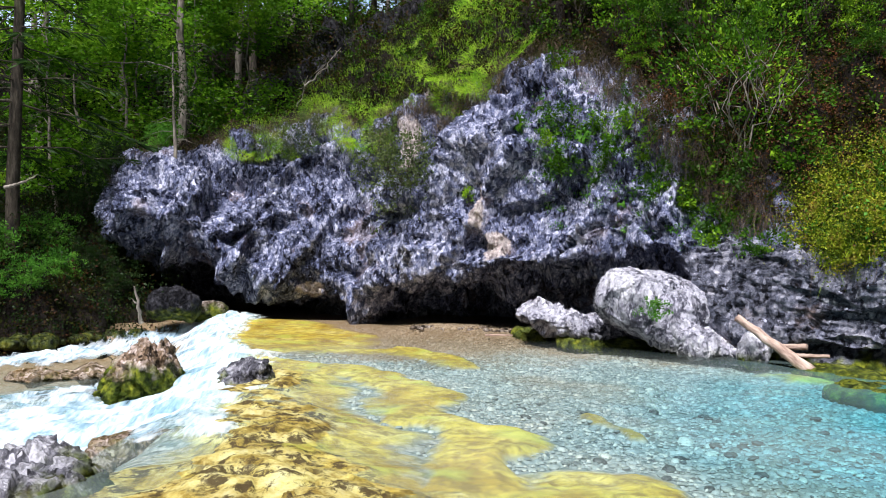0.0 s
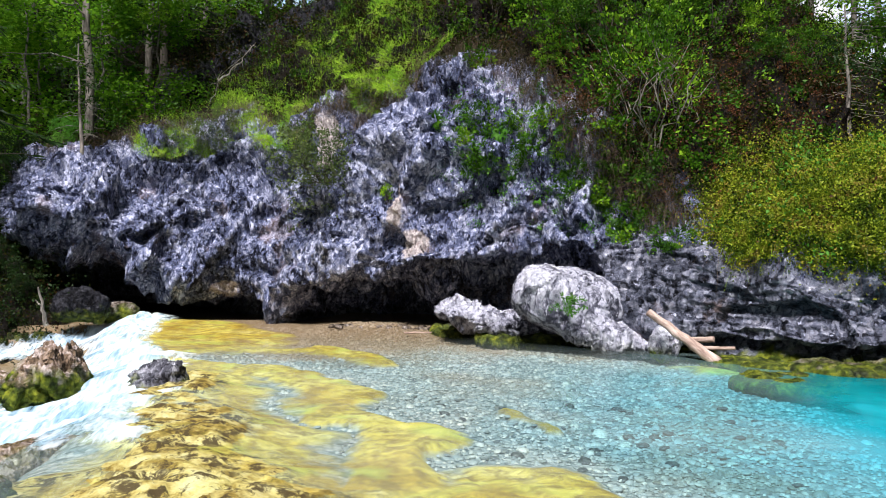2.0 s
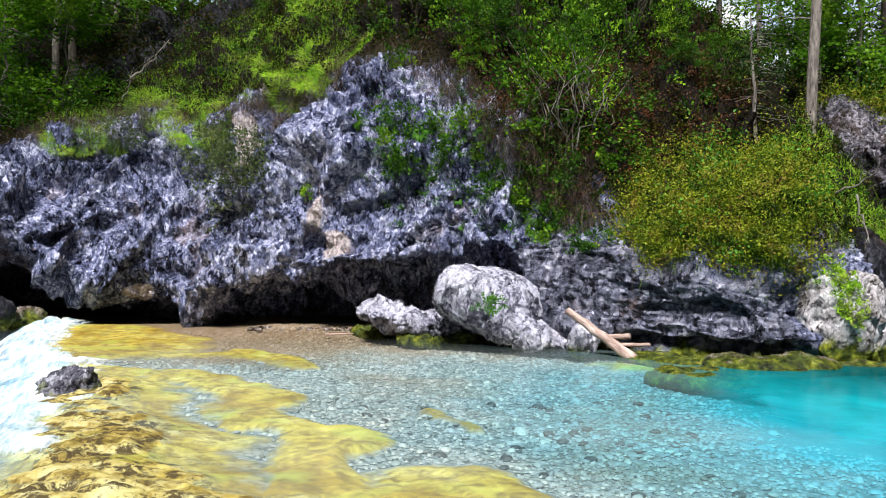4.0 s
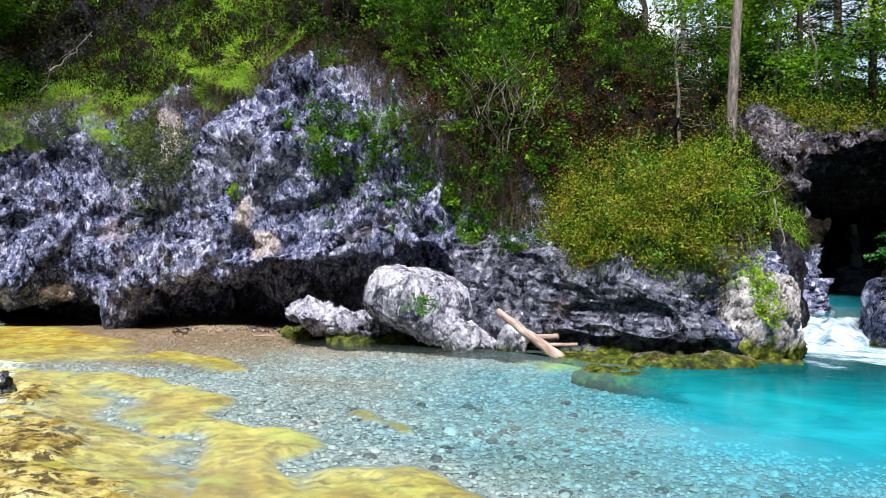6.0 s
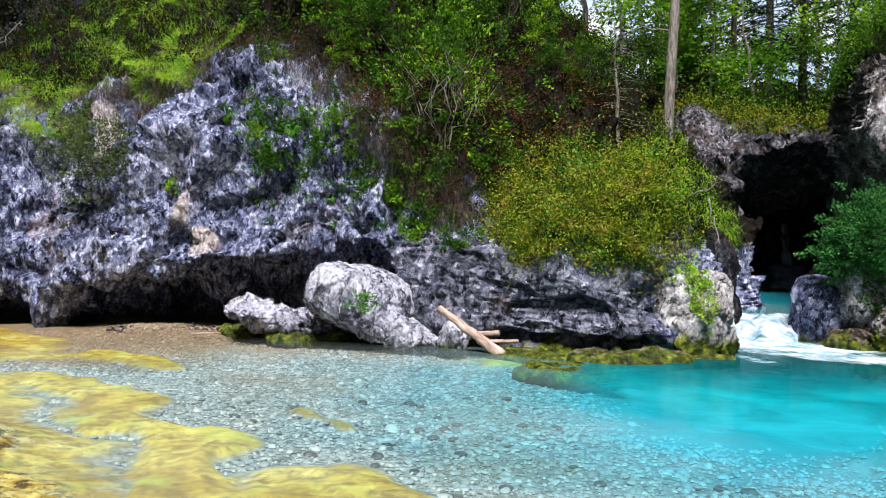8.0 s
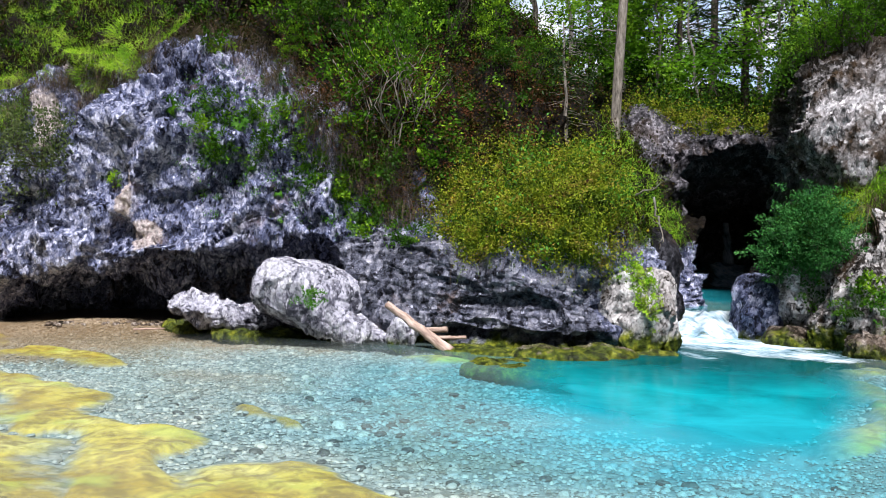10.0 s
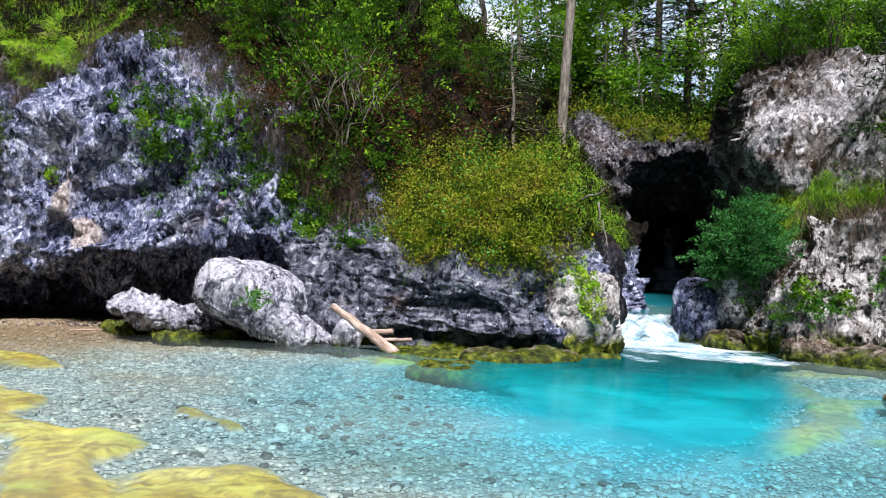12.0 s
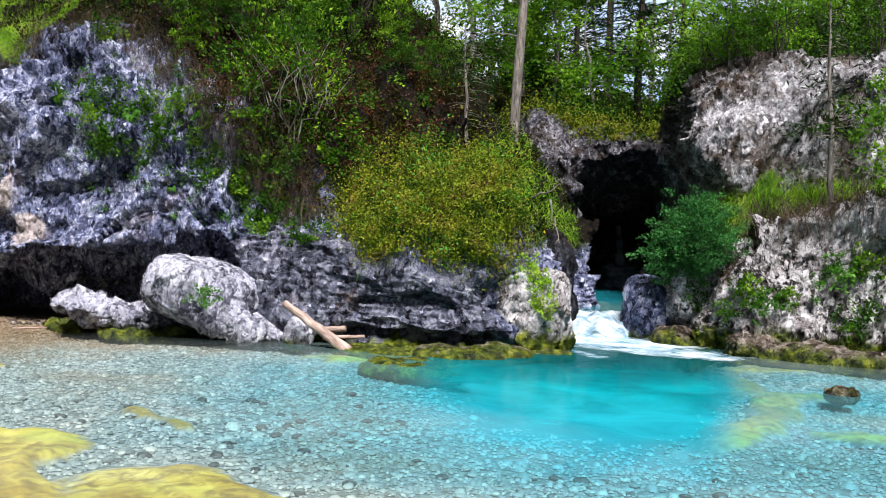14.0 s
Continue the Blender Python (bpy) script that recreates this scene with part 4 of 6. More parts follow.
def make_fern(label, fronds=11, length=0.45, mat=None, group="ferns on the rock"):
    ob = empty("fern", label, "fern", group)
    for k in range(fronds):
        a = 6.28 * k / fronds + rng.uniform(-0.3, 0.3)
        L = length * rng.uniform(0.6, 1.1)
        t = np.linspace(0, 1, 13)
        line = np.stack([np.cos(a) * L * t * 0.85, np.sin(a) * L * t * 0.85, L * (0.8 * t - 0.85 * t * t)], 1)
        tan = unit(np.gradient(line, axis=0))
        side = unit(np.cross(tan, (0, 0, 1.0)))
        c = np.concatenate([line[1:]] * 2)
        d = np.concatenate([side[1:] + 0.45 * tan[1:], -side[1:] + 0.45 * tan[1:]])
        s = np.concatenate([0.30 * L * (1.05 - t[1:]) + 0.02] * 2)
        v1 = leaves(c, unit(d), s, 0.42, 0.06, np.array([[0, 0, 1.0]]).repeat(len(c), 0))
        v2 = tube(line, 0.004, 0.0015, 3)
        put("frond", mesh_of("frond", *joined([v1, v2]), mat or FERN), ob)
    return ob


def make_herb(label, n=260, spread=0.28, leaf=0.07, mat=None, group="leafy plants on the rock"):
    ob = empty("leafy_plant", label, "plant", group)
    for k in range(5):
        top = np.array([*(rng.normal(size=2) * spread * 0.8), spread * rng.uniform(0.5, 1.0)])
        put("stem", mesh_of("stem", *tube(bent((0, 0, -0.05), top, 0.1, 5), 0.006, 0.002, 4), FERN), ob)
    c = rng.normal(size=(26, 3)) * spread * np.array([0.6, 0.6, 0.45]) + np.array([0, 0, spread * 0.5])
    pts = crown_points(c, n // 13, spread * 0.16)
    d = unit(rng.normal(size=pts.shape) + unit(pts) * 0.8)
    put("foliage", mesh_of("foliage", *leaves(pts, d, rng.uniform(0.6, 1.3, len(pts)) * leaf, 0.62), mat or FERN), ob)
    return ob


def make_broadleaf(label, height=13.0, girth=0.16, clumps=150, per=60, mat=None, bark=None, low=0.25):
    ob = empty("deciduous_tree", label, "tree", "trees of the wood")
    trunk = bent((0, 0, -0.5), (rng.normal() * 0.6, rng.normal() * 0.6, height), 0.0, 10, 0.012)
    put("trunk", mesh_of("trunk", *tube(trunk, girth, girth * 0.2, 10), bark or BARK), ob)
    tips = []
    for k in range(20):
        t = rng.uniform(low, 0.95)
        base = np.array([np.interp(t * height, trunk[:, 2], trunk[:, i]) for i in range(3)])
        a, L = rng.uniform(0, 6.28), height * rng.uniform(0.14, 0.26) * (1.15 - 0.6 * t)
        end = base + np.array([math.cos(a) * L, math.sin(a) * L, L * rng.uniform(-0.05, 0.35)])
        line = bent(base, end, 0.06, 6, 0.04)
        put("limb", mesh_of("limb", *tube(line, girth * 0.28 * (1.1 - t), 0.006, 5), bark or BARK), ob)
        tips += [line[2], line[3], line[4], line[5], line[5]]
    tips = np.array(tips)
    c = tips[rng.integers(0, len(tips), clumps)] + rng.normal(size=(clumps, 3)) * np.array([0.5, 0.5, 0.25])
    pts = crown_points(c, per, 0.26) * np.array([1, 1, 1.0])
    d = unit(rng.normal(size=pts.shape) * np.array([1, 1, 0.35]) + np.array([0, 0, -0.15]))
    tagged(put("crown", mesh_of("crown", *leaves(pts, d, rng.uniform(0.6, 1.3, len(pts)) * 0.15, 0.6, 0.1), mat or LEAF), ob), kind="stuff")
    return ob


def make_spruce(label, height=16.0, girth=0.17, low=0.15, per=46, mat=None):
    ob = empty("spruce_tree", label, "tree", "trees of the wood")
    put("trunk", mesh_of("trunk", *tube(bent((0, 0, -0.5), (0.1, 0.05, height), 0, 9, 0.004), girth, 0.02, 9), BARK_DARK), ob)
    limbs, sprays = [], []
    z = height * low
    while z < height * 0.97:
        for k in range(4):
            a, L = rng.uniform(0, 6.28), (height - z) * rng.uniform(0.14, 0.24) + 0.3
            end = np.array([math.cos(a) * L, math.sin(a) * L, z - L * rng.uniform(0.1, 0.4)])
            line = bent((0, 0, z), end, 0.05, 6, 0.02)
            limbs.append(tube(line, 0.025, 0.006, 4))
            t = rng.uniform(0.2, 1.0, per)
            p = np.stack([np.interp(t, np.linspace(0, 1, 6), line[:, i]) for i in range(3)], 1)
            out = np.array([math.cos(a), math.sin(a), 0])
            sd = np.array([-math.sin(a), math.cos(a), 0])
            d = unit(out * 0.7 + sd * rng.choice([-1, 1], (per, 1)) * rng.uniform(0.3, 1.0, (per, 1)) + np.array([0, 0, -0.35]) + rng.normal(size=(per, 3)) * 0.15)
            sprays.append(leaves(p, d, rng.uniform(0.2, 0.45, per) * (0.5 + 0.5 * L / 2), 0.12, -0.03))
        z += rng.uniform(0.35, 0.6)
    tagged(put("branchwork", mesh_of("branchwork", *joined(limbs), BARK_DARK), ob), kind="stuff")
    tagged(put("needle_cover", mesh_of("needle_cover", *joined(sprays), mat or NEEDLE), ob), kind="stuff")
    return ob


def stand(p, size=1.0, turn=0.0, lean=None):
    """The pose of a plant at p, upright or leaning towards a direction."""
    m = Matrix.Translation(p)
    if lean is not None:
        axis = Vector((0, 0, 1)).lerp(Vector(lean).normalized(), 0.6).normalized()
        m = m @ axis.to_track_quat("Z", "Y").to_matrix().to_4x4()
    return m @ Matrix.Rotation(turn, 4, "Z") @ Matrix.Scale(size, 4)


def plant(protos, az, el, size=1.0, lean=True, tree=None):
    """A copy of one of the protos on the slope; the first use takes the proto itself."""
    p, n = spot(az, el, tree)
    src = protos[plant.count % len(protos)]
    plant.count += 1
    ob = copy_thing(src, stand(p - n * 0.03, 1.0, rng.uniform(0, 6.28), n if lean else None))
    ob.scale = (size, size, size)
    return ob


plant.count = 0


def drop_protos(protos):
    for o in protos:
        for c in (*o.children_recursive, o):
            bpy.data.objects.remove(c)


# ---- wood behind ----
# sunlit leaves and shaded gaps of the crowns lie in this colour range
TREE_LEAF = leaf_material("sunlit_tree_leaf", (0.010, 0.035, 0.003), (0.13, 0.34, 0.009), (0.48, 0.78, 0.035), trans=0.5, size=0.55)
beech = [make_broadleaf("slender green deciduous tree in a shaded wood", 12, 0.13, 130, 46, TREE_LEAF, None, 0.1), make_broadleaf("tall green deciduous tree behind the rocks", 14, 0.15, 150, 46, TREE_LEAF, None, 0.06), make_broadleaf("young light green tree on the slope", 7, 0.06, 100, 44, TREE_LEAF, None, 0.1)]
spruce = [make_spruce("dark spruce tree with drooping branches", 17, 0.19), make_spruce("slim spruce tree in the wood", 13, 0.13, 0.1)]
for kind, az, r, z, size in ((1, -29, 27, 3.2, 1.0), (0, -26, 31, 4.5, 1.1), (3, -27.3, 21.5, 1.7, 0.9), (4, -24.5, 33, 5, 1.1), (2, -23, 27, 3.0, 1.0), (1, -21, 30, 4.6, 0.9), (3, -18, 33, 5.5, 1.0), (0, -17.6, 23.6, 4.0, 1.0), (2, -16, 28, 4.8, 1.1), (1, -14, 33, 8.0, 1.0),
                             (4, -11.5, 35, 9, 1.0), (2, -9.5, 32, 9, 0.9), (0, -8, 37, 10, 1.0), (3, -5, 40, 11, 1.0), (1, -2.5, 37, 10, 0.9), (2, 0, 36, 11, 0.8), (4, -21, 40, 8, 1.1), (3, -30, 38, 8, 1.1), (1, -12, 44, 12, 1.0), (0, -4, 44, 13, 1.0), (3, -25, 46, 10, 1.0),
                             (1, 29, 34, 7, 1.0), (0, 31.5, 30, 5.0, 1.0), (2, 33.5, 33, 6, 1.1), (3, 36, 36, 8, 1.0), (1, 37.5, 44, 9, 0.9), (4, 38.8, 33, 7.2, 1.0), (3, 41, 38, 8.5, 1.0), (0, 43.8, 40, 9, 0.9), (4, 49, 34, 10, 0.9), (1, 54, 32, 9.5, 0.9), (2, 57, 26, 8, 0.9), (0, 59, 30, 9, 1.0), (3, 34, 48, 9, 1.0), (4, 46.5, 50, 10, 1.1), (0, 40, 52, 10, 1.0), (1, 35.2, 29, 6.5, 0.8), (2, 37.3, 29, 7.0, 1.0), (2, 40.2, 29.5, 6.6, 0.9), (2, 44.6, 29, 6.5, 1.0), (2, 55.6, 25, 7.6, 0.8), (1, 33, 40, 8, 1.0), (2, -24.8, 24, 2.6, 0.9), (2, -19.5, 26.5, 3.4, 0.9), (1, -26.5, 36, 6, 1.0), (0, -22.5, 38, 7, 1.0), (1, -16.5, 38, 8.5, 1.0), (0, -10.5, 40, 11, 1.0), (1, -6.5, 33.5, 9.8, 0.8), (3, -13, 31.5, 7.2, 0.9), (2, -20.4, 24.5, 3.6, 0.85), (2, -17.0, 25.5, 4.2, 0.9), (2, -13.4, 26.5, 4.8, 0.8), (1, -9, 48, 13, 1.0), (3, -6.5, 50, 14, 1.0), (0, -1, 47, 14, 1.0), (1, -14.5, 50, 12, 1.0), (3, -3, 55, 15, 1.1), (0, -18.5, 48, 11, 1.0), (3, 43, 30.5, 6.5, 0.8), (4, 40.9, 42, 9, 1.0), (3, 45.8, 42, 9.5, 1.0)):
    protos = beech + spruce
    o = copy_thing(protos[kind], stand(cyl(az, r, z - 0.2), 1.0, rng.uniform(0, 6.28)))
    o.scale = (size, size, size)
drop_protos(beech + spruce)

# ---- rocks ----
def rock_mesh(name, size, mat, seed, level_=5, crag=1.0, moss=1.0, peak=0.0, lump=1.0):
    bm = bmesh.new()
    bmesh.ops.create_icosphere(bm, subdivisions=level_, radius=1.0)
    v = np.array([x.co for x in bm.verts])
    f = np.array([[x.index for x in p.verts] for p in bm.faces])
    bm.free()
    v = np.sign(v) * np.abs(v) ** 0.8
    s = np.array(size)
    q = v * s
    k = float(np.mean(s))
    d = 0.22 * lump * fbm(q / k * 1.1 + seed, 4, seed) + 0.30 * crag * facets(q / k * 1.3 + seed * 3.1, seed) + 0.10 * crag * facets(q / k * 3.6, seed + 2) + 0.035 * crag * facets(q / k * 9, seed + 3)
    q = q + unit(v / s) * (d * k * 0.62)[:, None]
    q[:, :2] *= (1 - peak * np.clip(v[:, 2:3], -0.3, 1))
    me = mesh_of(name, q, f, mat)
    give(me, "soil", np.zeros(len(q)))
    give(me, "moss", np.full(len(q), moss))
    return me


def rock(name, label, az, r, z, size, mat, seed, tilt=(0, 0, 0), level_=5, crag=1.0, moss=1.0, group="", peak=0.0, lump=1.0):
    ob = new(name, rock_mesh(name, size, mat, seed, level_, crag, moss, peak, lump))
    ob.matrix_world = Matrix.Translation(cyl(az, r, z)) @ pose(0, 0, 0, *tilt) @ pose(0, 0, 0, 0, 0, 0)
    ob.rotation_euler = Euler((radians(tilt[0]), radians(tilt[1]), radians(tilt[2] - az)))
    return tagged(ob, label, "rock", group)


MOSSY = rock_material("mossy_rock", (0.02, 0.015, 0.01), (0.13, 0.10, 0.08), (0.46, 0.41, 0.38), (0.36, 0.22, 0.09), 0.28, 0.95)
MOSSY_DARK = rock_material("dark_mossy_rock", (0.008, 0.007, 0.005), (0.05, 0.045, 0.035), (0.24, 0.22, 0.20), (0.10, 0.07, 0.03), 0.3, 0.95)
RAPID_ROCK = rock_material("rapids_rock", (0.02, 0.013, 0.008), (0.22, 0.15, 0.10), (0.66, 0.56, 0.54), (0.42, 0.20, 0.05), -0.02, 1.0, 0.2)
GREY_MOSSY = rock_material("grey_mossy_rock", (0.010, 0.009, 0.012), (0.11, 0.11, 0.14), (0.56, 0.56, 0.64), (0.22, 0.14, 0.07), 0.08, 0.9, 0.3)
rock("boulder", "large pale limestone boulder resting against the cliff foot", 14.2, 14.5, 0.74, (0.98, 0.72, 0.56), ROCK_PALE, 205, (0, 15, 4), 6, 0.5, 0.0, "", 0.0, 0.35)
rock("boulder", "dark mossy rock under the pale boulder", 12.8, 15.2, -0.14, (1.3, 0.5, 0.2), MOSSY_DARK, 206, (0, 6, 4), 5, 0.9, 0.9)
rock("boulder", "pale grey rock at the foot of the boulder", 16.9, 14.2, 0.2, (0.85, 0.5, 0.26), ROCK_PALE, 207, (0, 14, 4), 6, 1.2, 0.3)
rock("boulder", "low grey limestone slab beside the undercut", 9.6, 15.5, 0.24, (1.3, 0.6, 0.22), ROCK_PALE, 211, (0, 11, 0), 6, 1.7, 0.5, "", 0.0, 1.0)
rock("boulder", "mossy foot of the low slab", 8.6, 16.3, -0.13, (1.1, 0.5, 0.18), MOSSY_DARK, 212, (0, 5, 0), 5, 0.9, 0.9)
rock("boulder", "grey rock wedged under the log", 20.6, 13.75, 0.15, (0.25, 0.25, 0.32), ROCK_PALE, 213, (0, 20, 0), 5)
pillar = rock("boulder", "pale rock pillar with moss at the cliff end", 36.6, 13.9, 0.5, (0.60, 0.6, 0.82), ROCK_BANK, 217, (0, -6, 0), 6, 0.9)
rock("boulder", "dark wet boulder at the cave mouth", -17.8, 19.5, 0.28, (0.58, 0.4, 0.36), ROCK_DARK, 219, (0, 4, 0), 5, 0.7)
rock("boulder", "mossy low rock at the cave mouth", -15.6, 20.0, 0.1, (0.45, 0.35, 0.22), MOSSY, 221, (0, 0, 0), 5)
rock("boulder", "brown rock with bright moss amid the rapids", -19.4, 12.4, -0.28, (0.58, 0.45, 0.5), RAPID_ROCK, 223, (0, 14, 20), 6, 2.0, 1.0, "", 0.5, 0.5)
rock("boulder", "mossy rock on the lip of the rapids", -12.9, 10.4, -0.06, (0.36, 0.3, 0.26), GREY_MOSSY, 225, (0, 14, 0), 6, 2.0, 1.0, "", 0.3, 0.6)
rock("boulder", "grey mossy rock beside the lower rapids", -26.6, 6.4, -0.14, (0.52, 0.5, 0.32), GREY_MOSSY, 227, (0, -14, 25), 6, 1.2, 1.0, "", 0.3, 0.8)
rock("boulder", "low brown rock between two chutes", -22.2, 7.5, -0.30, (0.22, 0.6, 0.2), RAPID_ROCK, 229, (0, 0, -25), 6, 1.6, 0.4)
rock("boulder", "flat brown rock awash in the rapids", -18.6, 8.3, -0.26, (0.62, 0.32, 0.10), RAPID_ROCK, 231, (0, 0, 0), 5, 0.8, 0.2)
rock("boulder", "grey rock beside the rapids", -24.2, 14.6, -0.5, (0.9, 0.32, 0.10), RAPID_ROCK, 233, (0, 0, 0), 5, 0.8, 0.2)
round_rock = rock("boulder", "rounded grey boulder beside the fall", 44.3, 17.1, 0.42, (0.62, 0.7, 0.80), ROCK, 235, (0, 5, 0), 5, 0.7)
rock("boulder", "brown mossy rock at the foot of the bank", 46.6, 16.1, 0.0, (0.6, 0.5, 0.28), MOSSY, 237, (0, 5, 0), 5, 0.9)
rock("boulder", "grey-brown mossy rock at the water's edge under the bank", 50.7, 14.8, 0.06, (0.42, 0.36, 0.30), MOSSY, 239, (0, 0, 0), 5, 1.1)
rock("boulder", "small yellow-brown rock rising from the pool", 56.0, 11.2, -0.01, (0.2, 0.16, 0.10), MOSSY, 241, (0, 0, 0), 5, 0.9, 0.2)
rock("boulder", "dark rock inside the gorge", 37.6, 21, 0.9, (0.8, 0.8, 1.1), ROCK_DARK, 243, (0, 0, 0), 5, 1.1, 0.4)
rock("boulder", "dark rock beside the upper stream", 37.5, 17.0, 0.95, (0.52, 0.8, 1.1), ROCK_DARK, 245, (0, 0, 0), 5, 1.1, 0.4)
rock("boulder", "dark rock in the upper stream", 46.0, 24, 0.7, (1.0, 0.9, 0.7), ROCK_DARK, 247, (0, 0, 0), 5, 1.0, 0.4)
for k, (az, r, z, sx, sy, sz) in enumerate(((25.8, 12.95, -0.06, 0.75, 0.32, 0.13), (28.6, 12.6, -0.07, 0.7, 0.34, 0.14), (28.6, 11.6, -0.13, 0.75, 0.55, 0.14), (31.6, 12.45, -0.03, 0.7, 0.36, 0.16), (34.0, 12.8, -0.02, 0.55, 0.36, 0.17), (37.4, 13.4, -0.05, 0.5, 0.35, 0.1), (54, 14.6, 0.02, 0.8, 0.4, 0.25), (57.2, 14.6, 0.02, 0.8, 0.4, 0.22))):
    rock("rock_slab", "flat moss-covered rock slab along the waterline", az, r, z, (sx, sy, sz), MOSSY, 260 + k, (0, 0, (k * 37) % 20 - 10), 5, 0.5, 1.0, "mossy slabs")
for k in range(46):
    t = (k + 0.5) / 46
    az = -2.2 + 8.2 * t
    s_ = rng.uniform(0.02, 0.07)
    rock("stone", "small grey stone of a gravel bar", az, 17.35 + 0.5 * math.sin(t * 5) * 0.3 + rng.normal() * 0.25 - 0.4 * t, -0.01, (s_ * 1.3, s_, s_ * 0.8), MOSSY, 300 + k, (0, 0, k * 40), 2, 0.8, 0.0, "stones of the gravel bar")
for k in range(26):
    az = -29 + 10 * (k + rng.uniform(0, 1)) / 26
    s_ = rng.uniform(0.07, 0.22)
    rock("stone", "dark wet stone along the wooded bank", az, 18.7 + (az + 29) * 0.13 + rng.normal() * 0.2, -0.42, (s_ * 1.4, s_, s_ * 0.8), ROCK_DARK, 360 + k, (0, 0, k * 40), 3, 0.9, 0.8, "stones along the bank")


# ---- driftwood ----
def drift(label, a, b, r0, r1):
    """A worn log with closed ends, built along its own axis."""
    a, b = Vector(a), Vector(b)
    L = (b - a).length
    line = bent((0, 0, 0), (0, 0, L), 0.0, 16, 0.004)
    v, f = tube(line, r0, r1, 14)
    v = v + 0.05 * r0 * rng.normal(size=v.shape)
    n = len(v)
    bm = bmesh.new()
    vs = [bm.verts.new(p) for p in v]
    for q in f:
        bm.faces.new([vs[k] for k in q]).smooth = True
    bm.faces.new(vs[:14][::-1])
    bm.faces.new(vs[n - 14:])
    me = bpy.data.meshes.new("log")
    bm.to_mesh(me)
    bm.free()
    me.materials.append(WOOD)
    ob = tagged(new("log", me), label, "log", "driftwood")
    ob.matrix_world = Matrix.Translation(a) @ (b - a).to_track_quat("Z", "Y").to_matrix().to_4x4()
    return ob


drift("weathered driftwood log leaning on the boulder", np.array(cyl(24.0, 12.85, -0.03)), np.array(cyl(19.5, 13.35, 0.66)), 0.085, 0.055)
drift("short piece of pale driftwood on the ledge", np.array(cyl(22.0, 13.2, 0.26)), np.array(cyl(23.7, 13.1, 0.30)), 0.05, 0.045)
drift("thin grey driftwood stick on the ledge", np.array(cyl(22.2, 13.05, 0.16)), np.array(cyl(25.0, 12.95, 0.20)), 0.035, 0.025)
drift("thin stick lying on the gravel", np.array(cyl(3.0, 15.9, 0.0)), np.array(cyl(4.9, 15.8, 0.02)), 0.02, 0.012)


# ---- undergrowth ----
def surface_points(ob, n, keep):
    """Random points on ob's faces for which keep(azimuth, height, soil) holds, with their normals."""
    me = ob.data
    nv, nf = len(me.vertices), len(me.polygons)
    co = np.empty(nv * 3, np.float32)
    me.vertices.foreach_get("co", co)
    co = co.reshape(-1, 3)
    so = np.empty(nv, np.float32)
    me.attributes["soil"].data.foreach_get("value", so)
    vi = np.empty(nf * 4, np.int32)
    me.loops.foreach_get("vertex_index", vi)
    vi = vi.reshape(-1, 4)
    a, b, c, d = (co[vi[:, k]] for k in range(4))
    nor = np.cross(c - a, d - b)
    area = np.linalg.norm(nor, axis=1)
    mid = (a + b + c + d) / 4
    az = np.degrees(np.arctan2(mid[:, 0], mid[:, 1]))
    w = area * keep(az, mid[:, 2], so[vi[:, 0]], np.hypot(mid[:, 0], mid[:, 1]))
    idx = rng.choice(nf, n, p=w / w.sum())
    u, t = rng.uniform(size=(n, 1)), rng.uniform(size=(n, 1))
    p = (a[idx] * (1 - u) + b[idx] * u) * (1 - t) + (d[idx] * (1 - u) + c[idx] * u) * t
    nn = nor[idx] / (area[idx][:, None] + 1e-9)
    toward = -(mid[idx] * (1, 1, 0))
    flip = (nn * toward).sum(1) + 6.0 * nn[:, 2] < 0
    nn[flip] *= -1
    return p, nn


def leafy(name, label, base, normal, per, radius, lift, leaf, mat, width=0.55):
    n = len(base)
    grow = unit(normal + np.array([0, 0, 0.7]))
    size = rng.lognormal(0.0, 0.45, (n, 1))
    c = np.repeat(base + grow * lift * size, per, 0)
    pts = c + rng.normal(size=c.shape) * radius * np.repeat(size, per, 0)
    d = unit(rng.normal(size=pts.shape) + 0.6 * np.repeat(grow, per, 0))
    me = mesh_of(name, *leaves(pts, d, rng.uniform(0.6, 1.35, len(pts)) * leaf, width), mat)
    return tagged(new(name, me), label, "undergrowth", kind="stuff")


def grassy(name, label, base, normal, per, length, mat, droop=0.7, width=0.011, spread=0.09):
    g = np.repeat(unit(normal * 0.6 + np.array([0, 0, 0.8])), per, 0)
    roots = np.repeat(base, per, 0) + rng.normal(size=g.shape) * spread
    n = len(roots)
    d = unit(g + rng.normal(size=g.shape) * 0.4)
    me = mesh_of(name, *blades(roots, d, rng.uniform(0.5, 1.2, n) * length, np.full(n, width), rng.uniform(0.2, 1.1, n) * droop), mat)
    return tagged(new(name, me), label, "grass", kind="stuff")


heath_zone = lambda az, z, so, r: (so > 0.12) * (az > 21.5) * (az < 34.7) * (r < 18.5) * (0.15 + 0.85 * smooth(-0.5, 0.5, np.sin(az * 3.3 + z * 4.0) + np.sin(az * 1.3 - z * 5.0 + 1.0))) * smooth(0.8, -0.4, z - np.interp(az, (22, 25, 29, 34), (1.9, 2.45, 2.95, 3.1)) + 0.2 * np.sin(az * 1.7) + 0.15 * np.sin(az * 4.1)) * smooth(21.5, 24.0, az + 0.6 * np.sin(z * 5))
P, NN = surface_points(cliff, 300, heath_zone)
leafy("heath", "low heath with yellow-green and rusty leaves over the cliff edge", P, NN, 360, 0.11, 0.13, 0.044, HEATH)
P2, NN2 = surface_points(cliff, 36, heath_zone)
